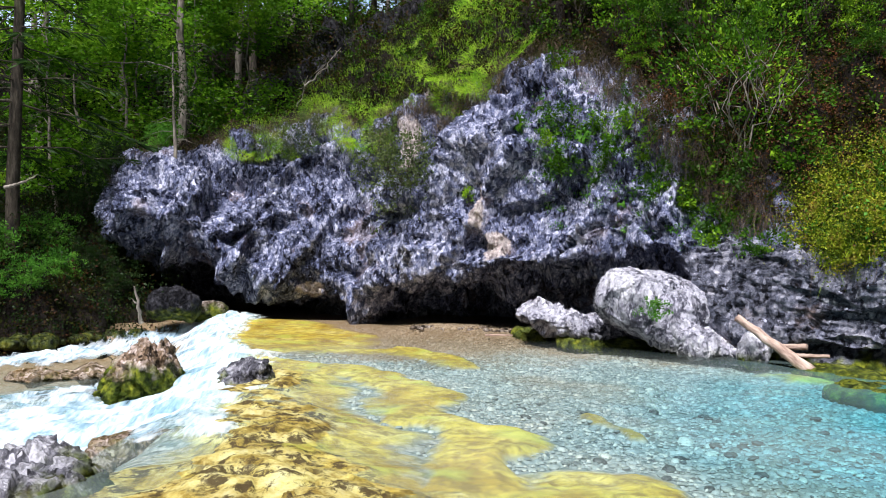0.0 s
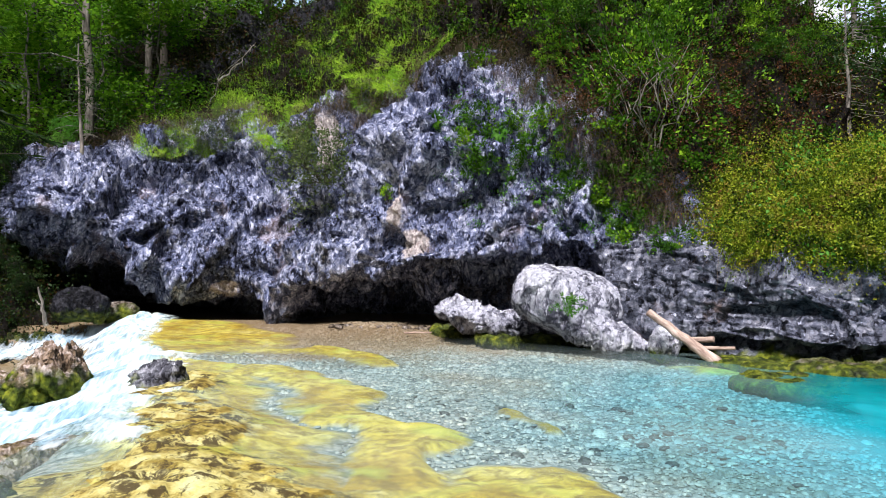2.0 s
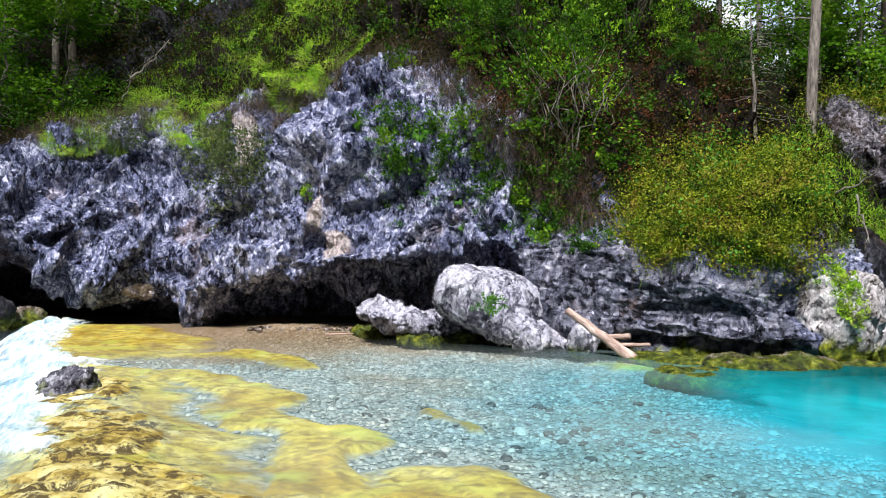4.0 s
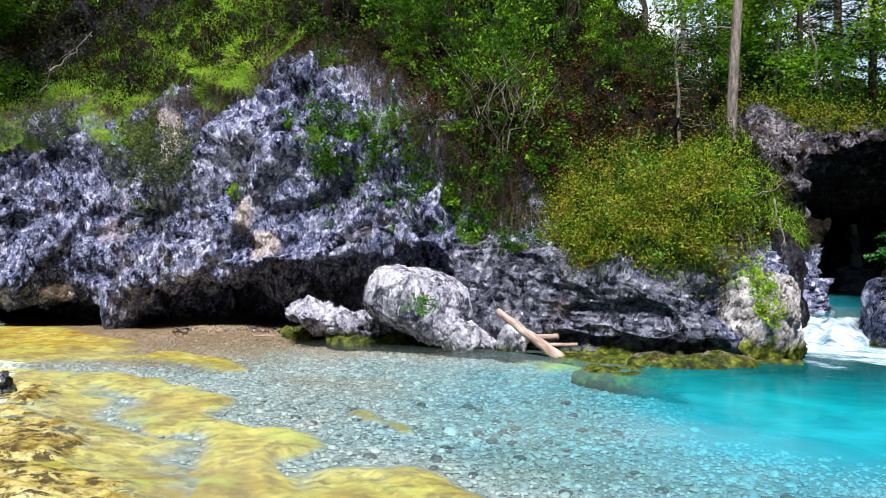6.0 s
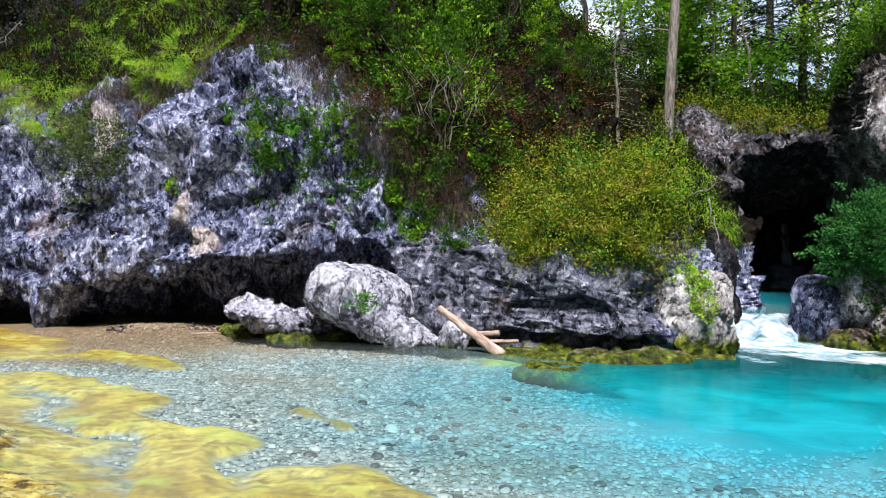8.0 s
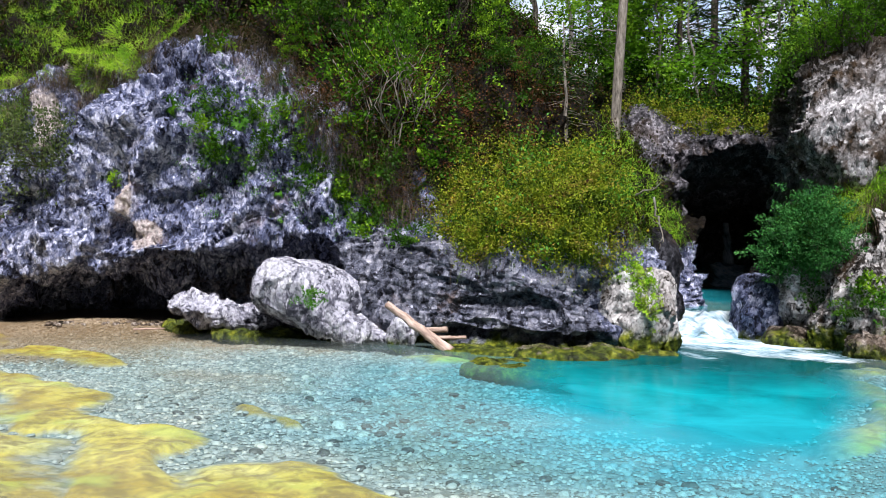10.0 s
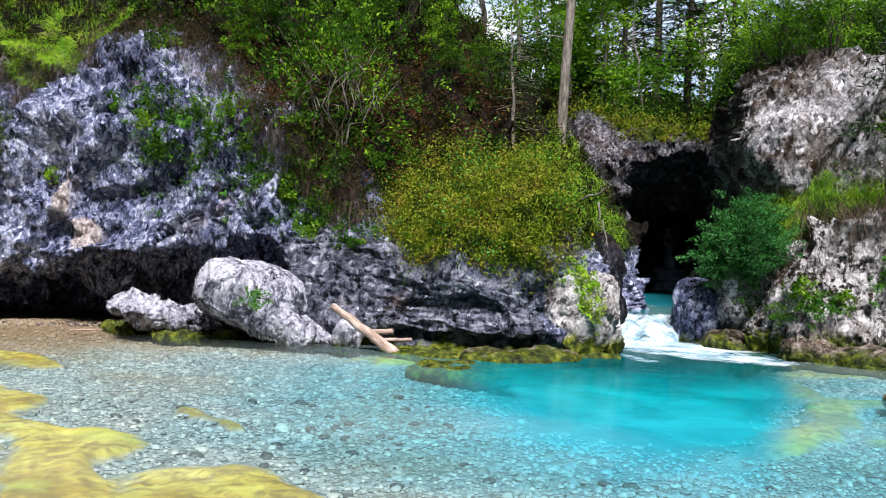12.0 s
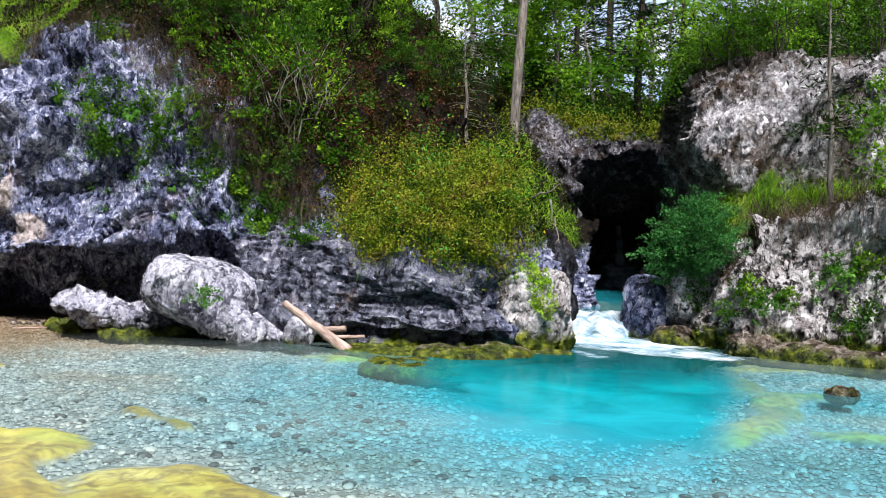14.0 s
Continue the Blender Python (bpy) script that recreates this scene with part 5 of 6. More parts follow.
P3, NN3 = surface_points(cliff, 800, heath_zone)
leafy("heath_base", "dense small leaves and stems under the heath", P3, NN3, 60, 0.12, 0.05, 0.042, HEATH)
leafy("heath_herbs", "fresh green herbs amid the heath", P2, NN2, 120, 0.13, 0.22, 0.065, FERN)
grassy("heath_grass", "grass blades growing through the heath", P[:120], NN[:120], 9, 0.34, GRASS, 1.2, 0.008)
drape = lambda az, z, so, r: (so > 0.1) * (az > 33.8) * (az < 39.0) * (r < 20) * (z > 1.75)
P, NN = surface_points(cliff, 260, drape)
grassy("draped_grass", "dark green grass draped over the cliff's end", P, NN, 40, 0.38, GRASS, 1.3, 0.009)
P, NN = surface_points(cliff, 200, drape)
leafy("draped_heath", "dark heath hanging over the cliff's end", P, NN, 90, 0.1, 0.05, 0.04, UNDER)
RUST = leaf_material("rusty_leaf", (0.003, 0.003, 0.001), (0.04, 0.018, 0.007), (0.22, 0.075, 0.025), (0.03, 0.07, 0.006), (0.17, 0.27, 0.014), trans=0.10, single=0.2, size=1.5)
rust_zone = lambda az, z, so, r: (so > 0.15) * (az > 12) * (az < 31) * (1 - heath_zone(az, z, so, r)) * smooth(7.0, 4.5, z) * (r < 24)
P, NN = surface_points(cliff, 520, rust_zone)
leafy("rusty_heath", "rust-brown and dark green heath on the steep slope", P, NN, 90, 0.14, 0.08, 0.04, RUST)
wild = lambda az, z, so, r: (so > 0.35) * (az < 37) * (az > -21) * (1 - 0.9 * heath_zone(az, z, so, r)) * smooth(34, 24, r)
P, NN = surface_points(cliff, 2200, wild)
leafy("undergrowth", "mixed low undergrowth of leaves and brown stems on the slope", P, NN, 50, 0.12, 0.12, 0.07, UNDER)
P, NN = surface_points(cliff, 340, wild)
leafy("slope_bushes", "low leafy bushes scattered over the slope", P, NN, 110, 0.13, 0.16, 0.075, LEAF)
P, NN = surface_points(cliff, 900, lambda az, z, so, r: (so > 0.25) * (az > -15) * (az < 5) * (r < 26))
grassy("slope_grass", "long green grass on the steep slope", P, NN, 34, 0.28, GRASS, 0.9, 0.008)
P, NN = surface_points(cliff, 1100, lambda az, z, so, r: (so > 0.06) * (so < 0.6) * (az > -20) * (az < 36) * (1 - 0.85 * (az > 22)))
grassy("hanging_grass", "dry brown grass and roots hanging over the rock", P, NN, 18, 0.5, STRAW, 1.7, 0.008)
P, NN = surface_points(cliff, 70, lambda az, z, so, r: (so < 0.3) * (az > 5) * (az < 24) * (z > 1.9))
leafy("rock_plants", "small leafy plants rooted in cracks of the rock", P, NN, 40, 0.07, 0.05, 0.045, FERN)
P, NN = surface_points(gorge, 120, lambda az, z, so, r: (so > 0.2) * (r < 34))
leafy("gorge_bushes", "green bushes above the cave arch", P, NN, 160, 0.35, 0.35, 0.1, LEAF)
P, NN = surface_points(gorge, 260, lambda az, z, so, r: (so > 0.03) * (so < 0.6) * (r < 34))
leafy("gorge_rim_plants", "brown and green plants hanging over the cave arch", P, NN, 60, 0.16, 0.1, 0.07, HEATH)
P, NN = surface_points(gorge, 900, lambda az, z, so, r: (so > 0.4) * (r < 34))
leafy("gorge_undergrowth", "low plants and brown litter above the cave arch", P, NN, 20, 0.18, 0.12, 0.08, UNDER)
P, NN = surface_points(block, 1300, lambda az, z, so, r: (so > 0.4) * (r < 26))
leafy("block_undergrowth", "green undergrowth above the leaning block", P, NN, 24, 0.2, 0.2, 0.08, LEAF)
P, NN = surface_points(bank, 800, lambda az, z, so, r: (so > 0.35) * (az > 48) * 1.0)
grassy("ledge_grass", "long grass spilling over the ledge of the bank", P, NN, 60, 0.6, GRASS, 1.2, 0.010)
PB, NB = surface_points(bank, 260, lambda az, z, so, r: (so > 0.04) * (so < 0.5) * (az > 48.5))
grassy("ledge_roots", "brown dead grass and roots hanging below the ledge", PB, NB, 24, 0.75, STRAW, 1.8, 0.012)
leafy("ledge_plants", "leafy plants on the ledge of the bank", P[:260], NN[:260], 22, 0.13, 0.12, 0.06, FERN)
P, NN = surface_points(left_bank, 700, lambda az, z, so, r: (so > 0.4) * (az > -34) * (r < 34))
leafy("bank_undergrowth", "dense green undergrowth on the wooded bank, coloured dark for its shade", P, NN, 60, 0.2, 0.25, 0.06, NEEDLE)
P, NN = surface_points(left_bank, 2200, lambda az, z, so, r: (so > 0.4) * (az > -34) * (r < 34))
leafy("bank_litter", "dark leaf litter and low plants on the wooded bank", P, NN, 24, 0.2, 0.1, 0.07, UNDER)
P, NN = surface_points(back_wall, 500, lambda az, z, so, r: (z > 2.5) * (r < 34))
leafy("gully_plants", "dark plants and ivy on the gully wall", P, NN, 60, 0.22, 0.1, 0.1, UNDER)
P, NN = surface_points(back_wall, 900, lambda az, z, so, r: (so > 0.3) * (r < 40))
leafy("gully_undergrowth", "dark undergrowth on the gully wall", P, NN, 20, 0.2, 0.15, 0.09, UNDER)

# ---- single plants ----
herbs = [make_herb("fresh green leafy plant rooted in the rock", 300, 0.26, 0.06), make_herb("bright yellow-green leafy plant on the rock", 260, 0.24, 0.06, LEAF_BRIGHT), make_herb("trailing dark green plant on the rock", 320, 0.3, 0.055, LEAF)]
ferns = [make_fern("green fern growing from the rock", 11, 0.3, LEAF), make_fern("small bright fern growing from the rock", 9, 0.26, FERN)]
for az, el, s_ in ((17.2, 1.4, 1.2), (18.0, 0.6, 1.1), (19.2, 1.8, 1.2), (20.6, 2.8, 1.1), (16.4, 5.0, 1.2), (18.6, 5.2, 1.2), (21.6, 4.0, 1.1), (22.2, 5.6, 1.1), (23.8, 6.2, 1.0), (25.4, 6.8, 1.1), (17.0, 8.0, 1.0), (20.4, 7.6, 1.1), (5.0, 8.7, 1.0), (7.0, 7.6, 0.8), (8.6, 8.2, 1.1), (9.4, 7.9, 1.0), (8.4, 6.2, 1.1), (8.1, 5.6, 0.9), (10.3, 4.9, 1.0), (11.4, 6.9, 1.0), (11.1, 6.0, 0.8), (12.0, 3.4, 0.6), (7.6, 12.6, 1.2), (14.4, 4.4, 1.2), (14.0, 5.4, 1.0), (15.7, 3.6, 1.1), (16.6, 3.0, 1.0), (18.5, 2.1, 1.3), (18.9, 3.0, 1.0), (19.9, 5.5, 1.2), (17.9, 7.1, 1.2), (17.4, 6.2, 1.1), (21.0, 0.2, 1.0), (20.2, 1.2, 0.8), (1.7, 3.9, 0.6), (7.5, 9.1, 0.9), (6.6, 9.9, 0.8), (12.6, 8.8, 1.0), (14.6, 8.0, 1.0), (16.2, 8.4, 1.0), (10.6, 8.6, 0.9), (13.2, 6.6, 0.8)):
    plant(herbs if plant.count % 3 else ferns, az, el, s_)
for az, el, s_ in ((42.9, -1.2, 1.0), (50.3, -2.2, 1.0), (47.6, -2.6, 1.0), (55.5, -1.0, 1.1), (57.2, -0.4, 1.3), (57.4, -3.5, 1.2), (51.2, -3.0, 0.8), (52.6, -2.6, 0.8), (49.4, -3.6, 0.8)):
    plant(herbs, az, el, s_)
p_boulder, n_boulder = cyl(14.35, 13.62, 0.72), Vector((-0.2, -1, 0.3))
copy_thing(herbs[0], stand(p_boulder, 0.7, 0.3, n_boulder)).scale = (0.62, 0.62, 0.62)
drop_protos(herbs + ferns)

tufts = [make_tussock("bright green grass tussock on the cliff edge", 1700, 0.22, 0.6, None, "grass tussocks", 1.0, 0.008), make_tussock("long drooping grass tussock on the slope", 1300, 0.28, 0.5, None, "grass tussocks", 1.3, 0.008)]
for az, el, s_ in ((-6.4, 7.6, 0.9), (-5.4, 7.2, 1.0), (-4.6, 8.2, 1.1), (-8.8, 7.4, 0.8), (-10.4, 7.0, 0.8), (-12.4, 6.8, 0.8), (-13.8, 6.6, 0.7), (1.0, 10.8, 1.1), (2.4, 11.4, 1.1), (3.6, 11.6, 1.0), (-0.6, 12.4, 1.0), (4.6, 13.4, 1.0), (-5.6, 9.0, 1.2), (-4.4, 9.6, 1.2), (-3.7, 9.9, 1.0), (-6.6, 8.6, 1.0), (0.6, 11.9, 1.3), (1.8, 12.4, 1.4), (2.9, 12.6, 1.3), (3.9, 12.4, 1.0), (-7.6, 9.4, 1.0), (-8.4, 9.0, 0.9), (1.6, 15.6, 1.4), (2.6, 16.4, 1.4), (0.4, 14.8, 1.3), (-1, 13.9, 1.2), (32.6, 6.0, 1.1), (33.6, 6.4, 1.2), (31.5, 5.6, 1.1), (34.2, 5.4, 1.0), (51.6, 3.6, 0.9), (52.6, 4.2, 0.9), (53.8, 4.2, 0.9), (56.2, 4.0, 0.9), (50.6, 3.0, 0.8)):
    plant(tufts, az, el, s_)
drop_protos(tufts)

sages = [make_shrub("grey-green overhanging shrub on the rock face", 0.6, 0.75, 14, 60, 24, 0.05, SAGE, None, "overhanging shrubs")]
for az, el, s_ in ((-3.6, 5.4, 1.4), (-2.6, 4.6, 1.5), (-2.0, 5.6, 1.1), (-11.0, 7.2, 0.8), (-9.6, 7.6, 0.8), (-12.6, 6.6, 0.7)):
    plant(sages, az, el, s_)
drop_protos(sages)

shrubs = [make_shrub("leafy bright green shrub on the slope", 1.9, 1.1, 9, 70, 34, 0.085, LEAF_BRIGHT), make_shrub("dense green shrub on the slope", 1.5, 1.0, 8, 80, 34, 0.075, LEAF), make_shrub("tall thin-stemmed shrub with light green leaves", 2.8, 1.4, 12, 80, 30, 0.09, LEAF_BRIGHT)]
for az, el, s_ in ((9.2, 16.2, 0.7), (12.0, 14.4, 0.8), (14.6, 14.6, 0.8), (16.4, 14.8, 0.9), (19.4, 14.0, 0.8), (21.4, 15.0, 0.9), (23.8, 15.0, 0.9), (25.8, 13.8, 0.7), (11.4, 17.0, 1.0), (14.2, 17.0, 1.0), (18.0, 17.0, 1.1), (27.4, 12.6, 0.6), (29.4, 11.4, 0.5), (21.6, 17.4, 1.0), (16.5, 12.2, 0.5), (20.5, 12.0, 0.5), (13.2, 12.2, 0.45)):
    plant(shrubs, az, el - 1.0, s_, False)
airy = [make_shrub("airy light green shrub above the leaning block", 2.2, 1.2, 9, 60, 34, 0.08, TREE_LEAF)]
for az, el, s_ in ((50, 12.4, 0.8), (51.6, 13.0, 0.9), (53.4, 13.2, 0.9), (55.4, 13.2, 0.9), (57.4, 12.6, 1.0), (48.6, 12.4, 0.8), (47.0, 11.8, 0.7), (57.6, 4.6, 0.9), (58.8, 3.6, 1.0)):
    plant(airy, az, el, s_, False)
drop_protos(shrubs + airy)
shade = [make_shrub("dark green shrub in the shade of the wood", 1.2, 0.9, 8, 110, 44, 0.05, NEEDLE, BARK_DARK), make_shrub("blue-green leafy shrub on the stream bank", 0.9, 0.8, 8, 110, 44, 0.05, FERN, BARK_DARK)]
for az, el, s_ in ((-22.6, -2.6, 0.8), (-24.4, -2.4, 0.8), (-20.9, -1.0, 0.7), (-26.5, -3.0, 0.8), (-25.6, 2.6, 1.1), (-27.4, 3.4, 1.1), (-23.6, 1.4, 1.0), (-28.6, -1.4, 1.0), (-21.8, 3.8, 0.9), (-19.0, 6.2, 0.7), (-22.8, 6.0, 0.9), (-28, -3.6, 0.7), (-21.2, -3.4, 0.5), (-25.4, -0.6, 1.0)):
    plant(shade, az, el, s_, False)
drop_protos(shade)
FRESH = leaf_material("fresh_leaf", (0.008, 0.04, 0.006), (0.035, 0.15, 0.025), (0.11, 0.34, 0.06), shade_=0.8)
fresh = [make_shrub("dense fresh green shrub beside the fall", 1.1, 0.75, 8, 150, 40, 0.055, FRESH, None)]
for az, el, s_ in ((45.6, -1.9, 0.8), (46.6, -1.6, 1.0), (47.6, -1.4, 0.9), (47.0, -0.4, 1.0), (46.4, 0.2, 0.8), (48.4, -1.0, 0.7), (47.8, 0.8, 0.8)):
    plant(fresh, az, el, s_, False)
drop_protos(fresh)
ROCKS = BVHTree.FromPolygons([pillar.matrix_basis @ v.co for v in pillar.data.vertices], [tuple(p.vertices) for p in pillar.data.polygons])
moss_plants = [make_herb("yellow-green plant cushion on the rock pillar", 320, 0.22, 0.045, GRASS)]
for az, el, s_ in ((36.2, -1.4, 0.9), (36.6, -2.4, 0.8), (36.9, -3.4, 0.8), (37.2, -2.2, 0.7), (37.4, -4.0, 0.8), (36.4, -0.6, 0.8)):
    plant(moss_plants, az, el, s_, True, ROCKS)
drop_protos(moss_plants)
stemmy = [make_shrub("bare-stemmed shrub with sparse light leaves", 2.4, 1.5, 12, 46, 26, 0.085, LEAF_BRIGHT, BARK)]
for az, el, s_ in ((18.0, 5.4, 1.0), (19.4, 5.8, 1.05), (21.2, 7.4, 0.8)):
    plant(stemmy, az, el, s_, False)
drop_protos(stemmy)

# the bare-stemmed tall spruce on the cliff's end, and the thin dead one on the bank
tall = empty("pine_tree", "tall straight pine with a bare pale trunk", "tree", "trees of the wood")
p0, _ = spot(34.7, 7.0)
tall.location = p0
put("trunk", mesh_of("trunk", *tube(bent((0, 0, -0.4), (0.38, -0.25, 15), 0, 9, 0.003), 0.125, 0.05, 12), BARK), tall)
for k in range(9):
    z = 2.2 + 1.3 * k + rng.uniform(0, 0.5)
    a = rng.uniform(0, 6.28)
    put("limb", mesh_of("limb", *tube(bent((0, 0, z), (math.cos(a) * 1.2, math.sin(a) * 1.2, z - 0.2), 0.03, 5, 0.04), 0.02, 0.004, 5), BARK), tall)
pts = crown_points(np.stack([rng.normal(size=60) * 1.0, rng.normal(size=60) * 1.0, rng.uniform(8, 15, 60)], 1), 40, 0.3)
tagged(put("needle_cover", mesh_of("needle_cover", *leaves(pts, unit(rng.normal(size=pts.shape)), np.full(len(pts), 0.3), 0.2), NEEDLE), tall), kind="stuff")


def make_dead(label, height, girth, n=60):
    ob = empty("dead_spruce", label, "tree")
    put("trunk", mesh_of("trunk", *tube(bent((0, 0, -0.3), (-0.12, 0.05, height), 0, 8, 0.006), girth, girth * 0.25, 9), BARK), ob)
    for k in range(n):
        z = height * (0.12 + 0.86 * k / n)
        a, L = rng.uniform(0, 6.28), (0.75 - 0.5 * k / n) * rng.uniform(0.6, 1.2)
        put("twig", mesh_of("twig", *tube(bent((0, 0, z), (math.cos(a) * L, math.sin(a) * L, z - L * rng.uniform(0, 0.35)), 0.03, 5, 0.05), 0.008, 0.002, 4), BARK), ob)
    pts = crown_points(np.stack([rng.normal(size=24) * 0.35, rng.normal(size=24) * 0.35, rng.uniform(height * 0.35, height, 24)], 1), 22, 0.14)
    tagged(put("needle_cover", mesh_of("needle_cover", *leaves(pts, unit(rng.normal(size=pts.shape)), np.full(len(pts), 0.16), 0.2), NEEDLE), ob), kind="stuff")
    return ob


make_dead("thin half-dead spruce on the grassy ledge", 3.6, 0.06).location = spot(55.0, 3.6)[0]
make_dead("small half-dead spruce beside the pine", 2.4, 0.05, 40).location = spot(31.6, 7.4)[0]
make_dead("thin half-dead spruce at the gully's edge", 2.6, 0.05, 40).location = spot(-17.9, 6.0)[0]



# ---- dead branches and flowers ----
def dead_branch(label, a, b, r0, twigs=5):
    """A bare branch with side twigs; its ends are given by azimuth, distance and height."""
    a, b = Vector(cyl(*a)), Vector(cyl(*b))
    ob = tagged(new("dead_branch", mesh_of("dead_branch", *joined([tube(bent((0, 0, 0), tuple(b - a), -0.04, 10, 0.03), r0, r0 * 0.3, 6)]), BARK)), label, "branch", "dead branches")
    ob.location = a
    for k in range(twigs):
        t = rng.uniform(0.35, 0.95)
        st = np.array(b - a) * t
        en = st + rng.normal(size=3) * (b - a).length * 0.18
        put("twig", mesh_of("twig", *tube(bent(st, en, 0.0, 5, 0.05), r0 * 0.35, r0 * 0.1, 4), BARK), ob)
    return ob


dead_branch("pale bare branch hanging by the cliff's end", (36.2, 14.6, 2.55), (38.6, 14.2, 2.85), 0.018)
dead_branch("bleached dead branch hanging over the rock", (37.4, 14.4, 2.5), (38.1, 14.1, 1.75), 0.02)
dead_branch("bare grey branch above the gully", (-9.6, 24.0, 6.2), (-7.2, 24.2, 7.4), 0.03, 9)
dead_branch("bare grey branch leaning in the gully", (-10.6, 24.5, 5.2), (-9.4, 24.4, 6.6), 0.025, 6)
dead_branch("dry twig sticking out of the gully slope", (-27.8, 18.6, 2.7), (-26.2, 18.2, 2.9), 0.04, 3)
dead_branch("bleached upright stump of driftwood on the bank", (-19.8, 19.3, -0.1), (-20.3, 19.2, 0.72), 0.06, 3)
YELLOW = Nodes("yellow_petal").done((0.75, 0.55, 0.01), 0.6)
for az, el, s_ in ((18.3, 4.0, 1.0), (26.9, 5.2, 0.8), (36.9, 0.2, 0.9), (23.2, 2.6, 0.7)):
    p, nn = spot(az, el)
    fl = empty("flower", "small yellow flower on the overgrown slope", "flower", "yellow flowers")
    fl.location = p
    tip = nn * 0.22 + Vector((0, 0, 0.12))
    put("stem", mesh_of("stem", *tube(bent((0, 0, 0), tuple(tip), 0.05, 5), 0.005, 0.003, 4), FERN), fl)
    ang = np.linspace(0, 6.28, 12, endpoint=False)
    dd = np.stack([np.cos(ang), np.sin(ang) * 0.6 - 0.5, np.sin(ang)], 1)
    put("petals", mesh_of("petals", *leaves(np.array([tuple(tip)] * 12), unit(dd), np.full(12, 0.05 * s_), 0.5), YELLOW), fl, "yellow petals")

# ---- pebbles on the bed, last ----
PEB = Nodes("pebble_stone")
pr = PEB.add("NewGeometry").outputs["Random Per Island"]
po = PEB.add("ObjectInfo").outputs["Random"]
pc = PEB.ramp(PEB.math("FRACT", PEB.math("ADD", pr, po)), (0.0, (0.033, 0.046, 0.053)), (0.1, (0.099, 0.125, 0.125)), (0.35, (0.165, 0.205, 0.205)), (0.75, (0.251, 0.290, 0.284)), (1.0, (0.396, 0.409, 0.363)))
pc = PEB.mix(PEB.ramp(PEB.noise(PEB.pos(), 30, 5), (0.45, 0.0), (0.7, 0.5)), pc, (0.198, 0.198, 0.132))
# pebbles brown likewise towards the cliff, its reflection put into their colour
pf = PEB.math("MULTIPLY", PEB.math("SUBTRACT", PEB.add("SeparateXYZ", None, Vector=PEB.pos()).outputs["Y"], 12.5), 0.13)
pc = PEB.mix(PEB.ramp(PEB.math("ADD", PEB.noise(PEB.pos(), 0.5, 5, 0.6), PEB.math("MAXIMUM", pf, 0.0)), (0.48, 0.0), (0.8, 0.9)), pc, PEB.mix(0.75, pc, (0.19, 0.105, 0.035)))
pc = PEB.mix(PEB.ramp(PEB.attr("deep"), (0.05, 0.0), (0.4, 0.65), (0.7, 0.95)), pc, PEB.mix(0.75, pc, (0.02, 0.34, 0.38)))   # silt in the pool
PEBBLE = PEB.done(pc, 0.6, PEB.bump(PEB.noise(PEB.pos(), 40, 4), 0.3, 0.01))
ring = [(math.cos(6.2832 * k / 5), math.sin(6.2832 * k / 5)) for k in range(5)]
ICO_V = np.array([(x, y, -0.3) for x, y in ring] + [(0.62 * x, 0.62 * y, 0.75) for x, y in ring] + [(0, 0, 0.95)])
ICO_F = np.array([q for k in range(5) for q in ((k, (k + 1) % 5, 5 + (k + 1) % 5), (k, 5 + (k + 1) % 5, 5 + k), (5 + k, 5 + (k + 1) % 5, 10))])


def gravel_spots(n, a0, a1, r0, r1):
    a, r = rng.uniform(a0, a1, n), np.sqrt(rng.uniform(r0 * r0, r1 * r1, n))
    x, y = r * np.sin(np.radians(a)), r * np.cos(np.radians(a))
    z, sh, dp, _ = bed_height(x, y)
    ok = (sh < 0.35) & (dp < rng.uniform(0.0, 0.95, n)) & (level(x, y) > -0.02)
    return np.stack([x, y, z], 1)[ok], dp[ok]


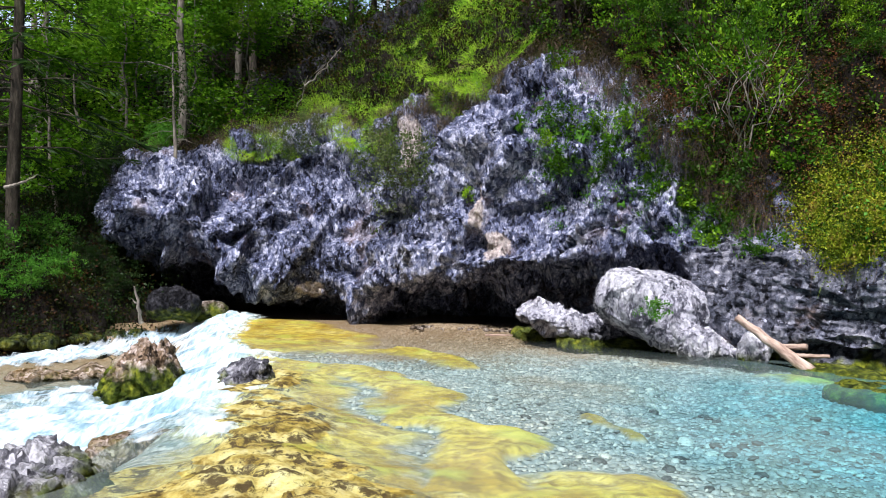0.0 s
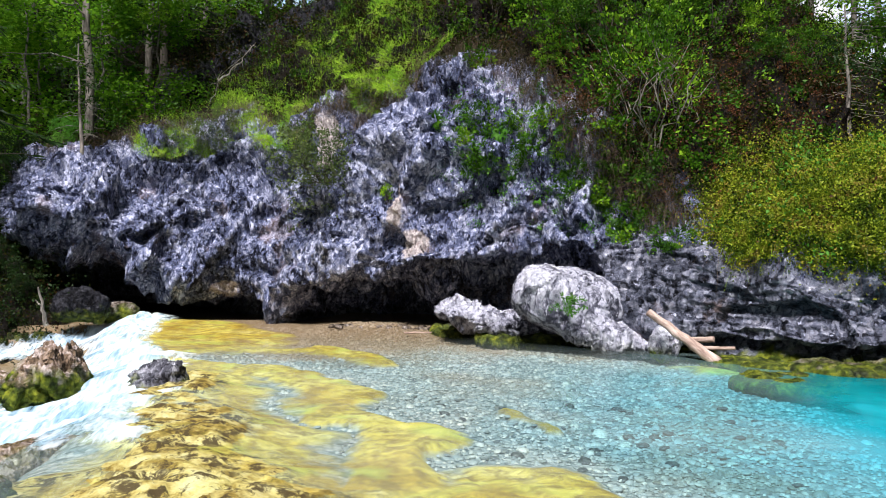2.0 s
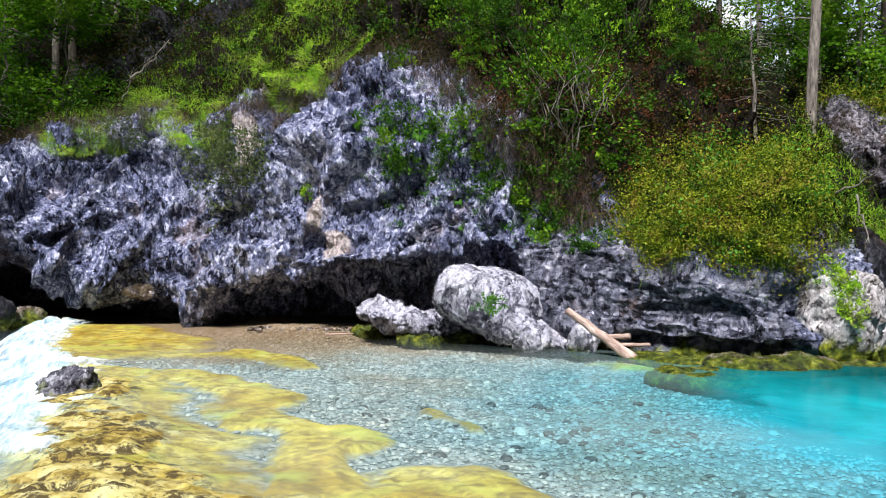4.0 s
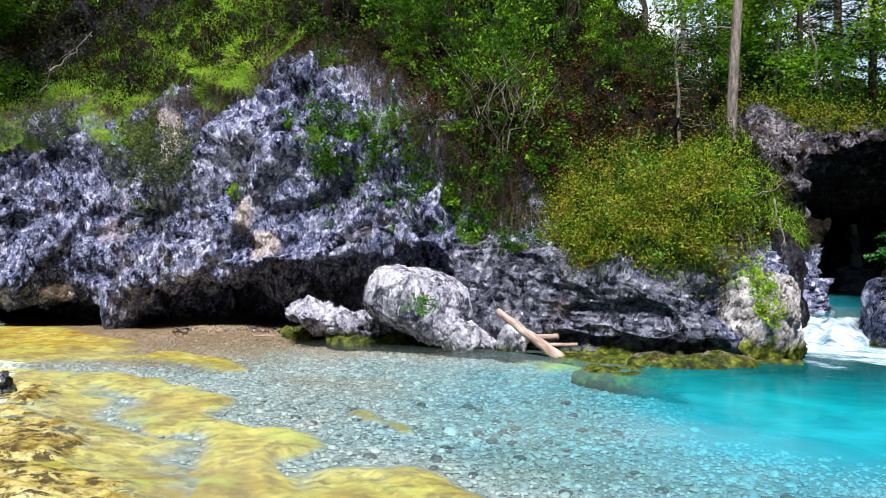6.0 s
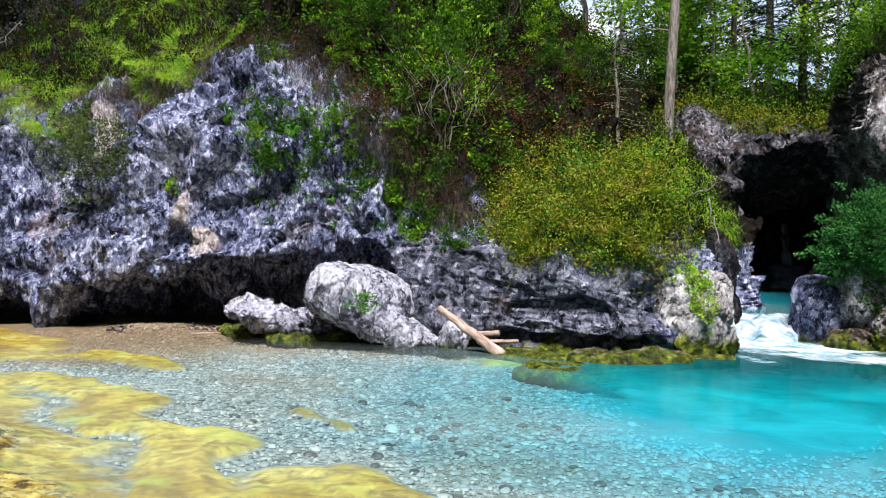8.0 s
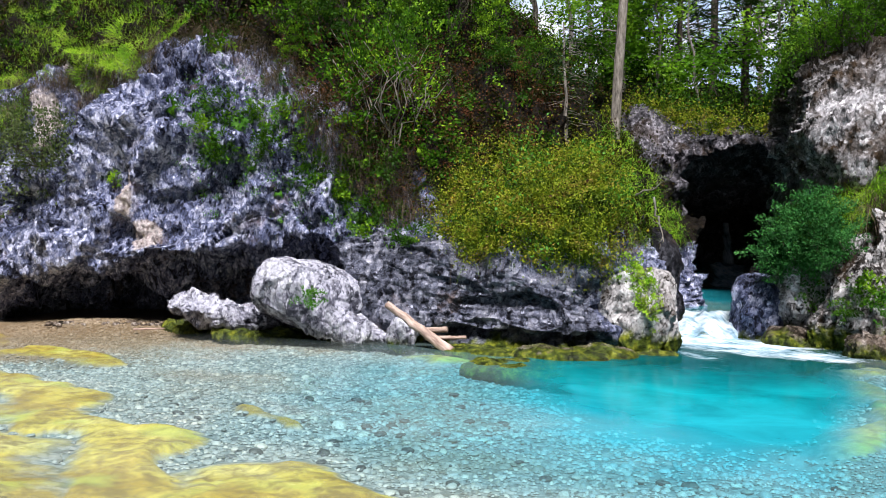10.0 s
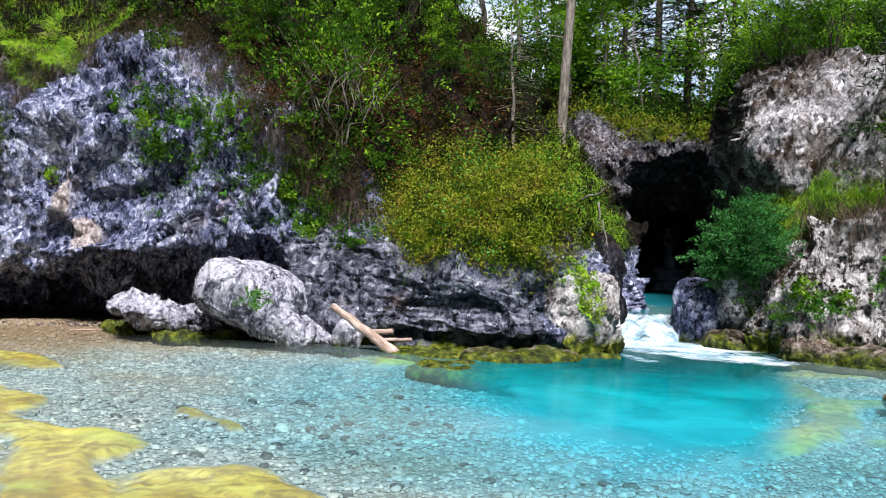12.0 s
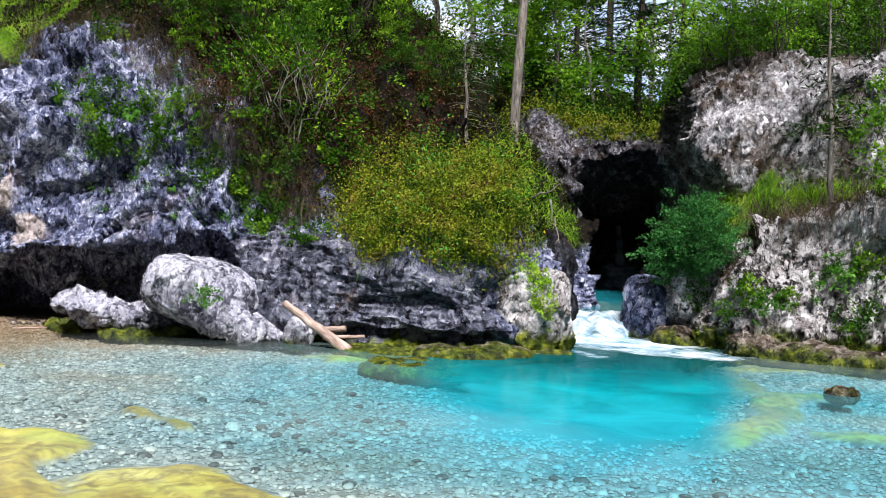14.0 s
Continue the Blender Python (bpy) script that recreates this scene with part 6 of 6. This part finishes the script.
g, g_deep = gravel_spots(76000, -12, 60, 4.6, 18.6)
n = len(g)
s3 = np.abs(rng.lognormal(-4.1, 0.42, (n, 1))) * rng.uniform(0.7, 1.3, (n, 3)) * np.array([1.25, 1.0, 0.5])
tw = rng.uniform(0, 6.28, n)
vv = ICO_V[None] * s3[:, None, :] * rng.uniform(0.82, 1.18, (n, 11, 1))
vx = vv[:, :, 0] * np.cos(tw)[:, None] - vv[:, :, 1] * np.sin(tw)[:, None]
vy = vv[:, :, 0] * np.sin(tw)[:, None] + vv[:, :, 1] * np.cos(tw)[:, None]
vv = np.stack([vx, vy, vv[:, :, 2]], -1) + g[:, None, :] + np.array([0, 0, 0.01])
ff = (np.arange(n) * 11)[:, None, None] + ICO_F[None]
gravel = new("gravel", mesh_of("gravel", vv.reshape(-1, 3), ff.reshape(-1, 3), PEBBLE))
give(gravel.data, "deep", np.repeat(g_deep, 11))
tagged(gravel, "pale blue-grey pebbles covering the stream bed", "gravel", kind="stuff")
stone_meshes = []
for k in range(6):
    bm = bmesh.new()
    bmesh.ops.create_icosphere(bm, subdivisions=2, radius=1.0)
    for v in bm.verts:
        v.co *= 1 + 0.25 * noise.noise(v.co * 1.3 + Vector((k * 7, 0, 0)))
        v.co.z *= 0.55
    for f in bm.faces:
        f.smooth = True
    me = bpy.data.meshes.new("stone")
    bm.to_mesh(me)
    bm.free()
    me.materials.append(PEBBLE)
    stone_meshes.append(me)
DARK = Nodes("dark_stone")
DARK_STONE = DARK.done(DARK.ramp(DARK.noise(DARK.pos(), 25, 5), (0.4, (0.012, 0.016, 0.018)), (0.65, (0.06, 0.07, 0.065))), 0.6)
dark_mesh = stone_meshes[0].copy()
dark_mesh.materials.clear()
dark_mesh.materials.append(DARK_STONE)
big_spots, big_deep = gravel_spots(1300, -4, 50, 5.2, 10)
for k, p in enumerate(big_spots[big_deep < 0.15][:280]):
    dk = k % 6 == 0
    ob = put("stone", dark_mesh if dk else stone_meshes[k % 6], bed)
    w = rng.uniform(0.035, 0.06) if dk else rng.uniform(0.025, 0.045)
    ob.location = p + np.array([0, 0, 0.015])
    ob.rotation_euler = (rng.normal() * 0.15, rng.normal() * 0.15, rng.uniform(0, 6.28))
    ob.scale = (w * 1.2, w, w * 0.8)
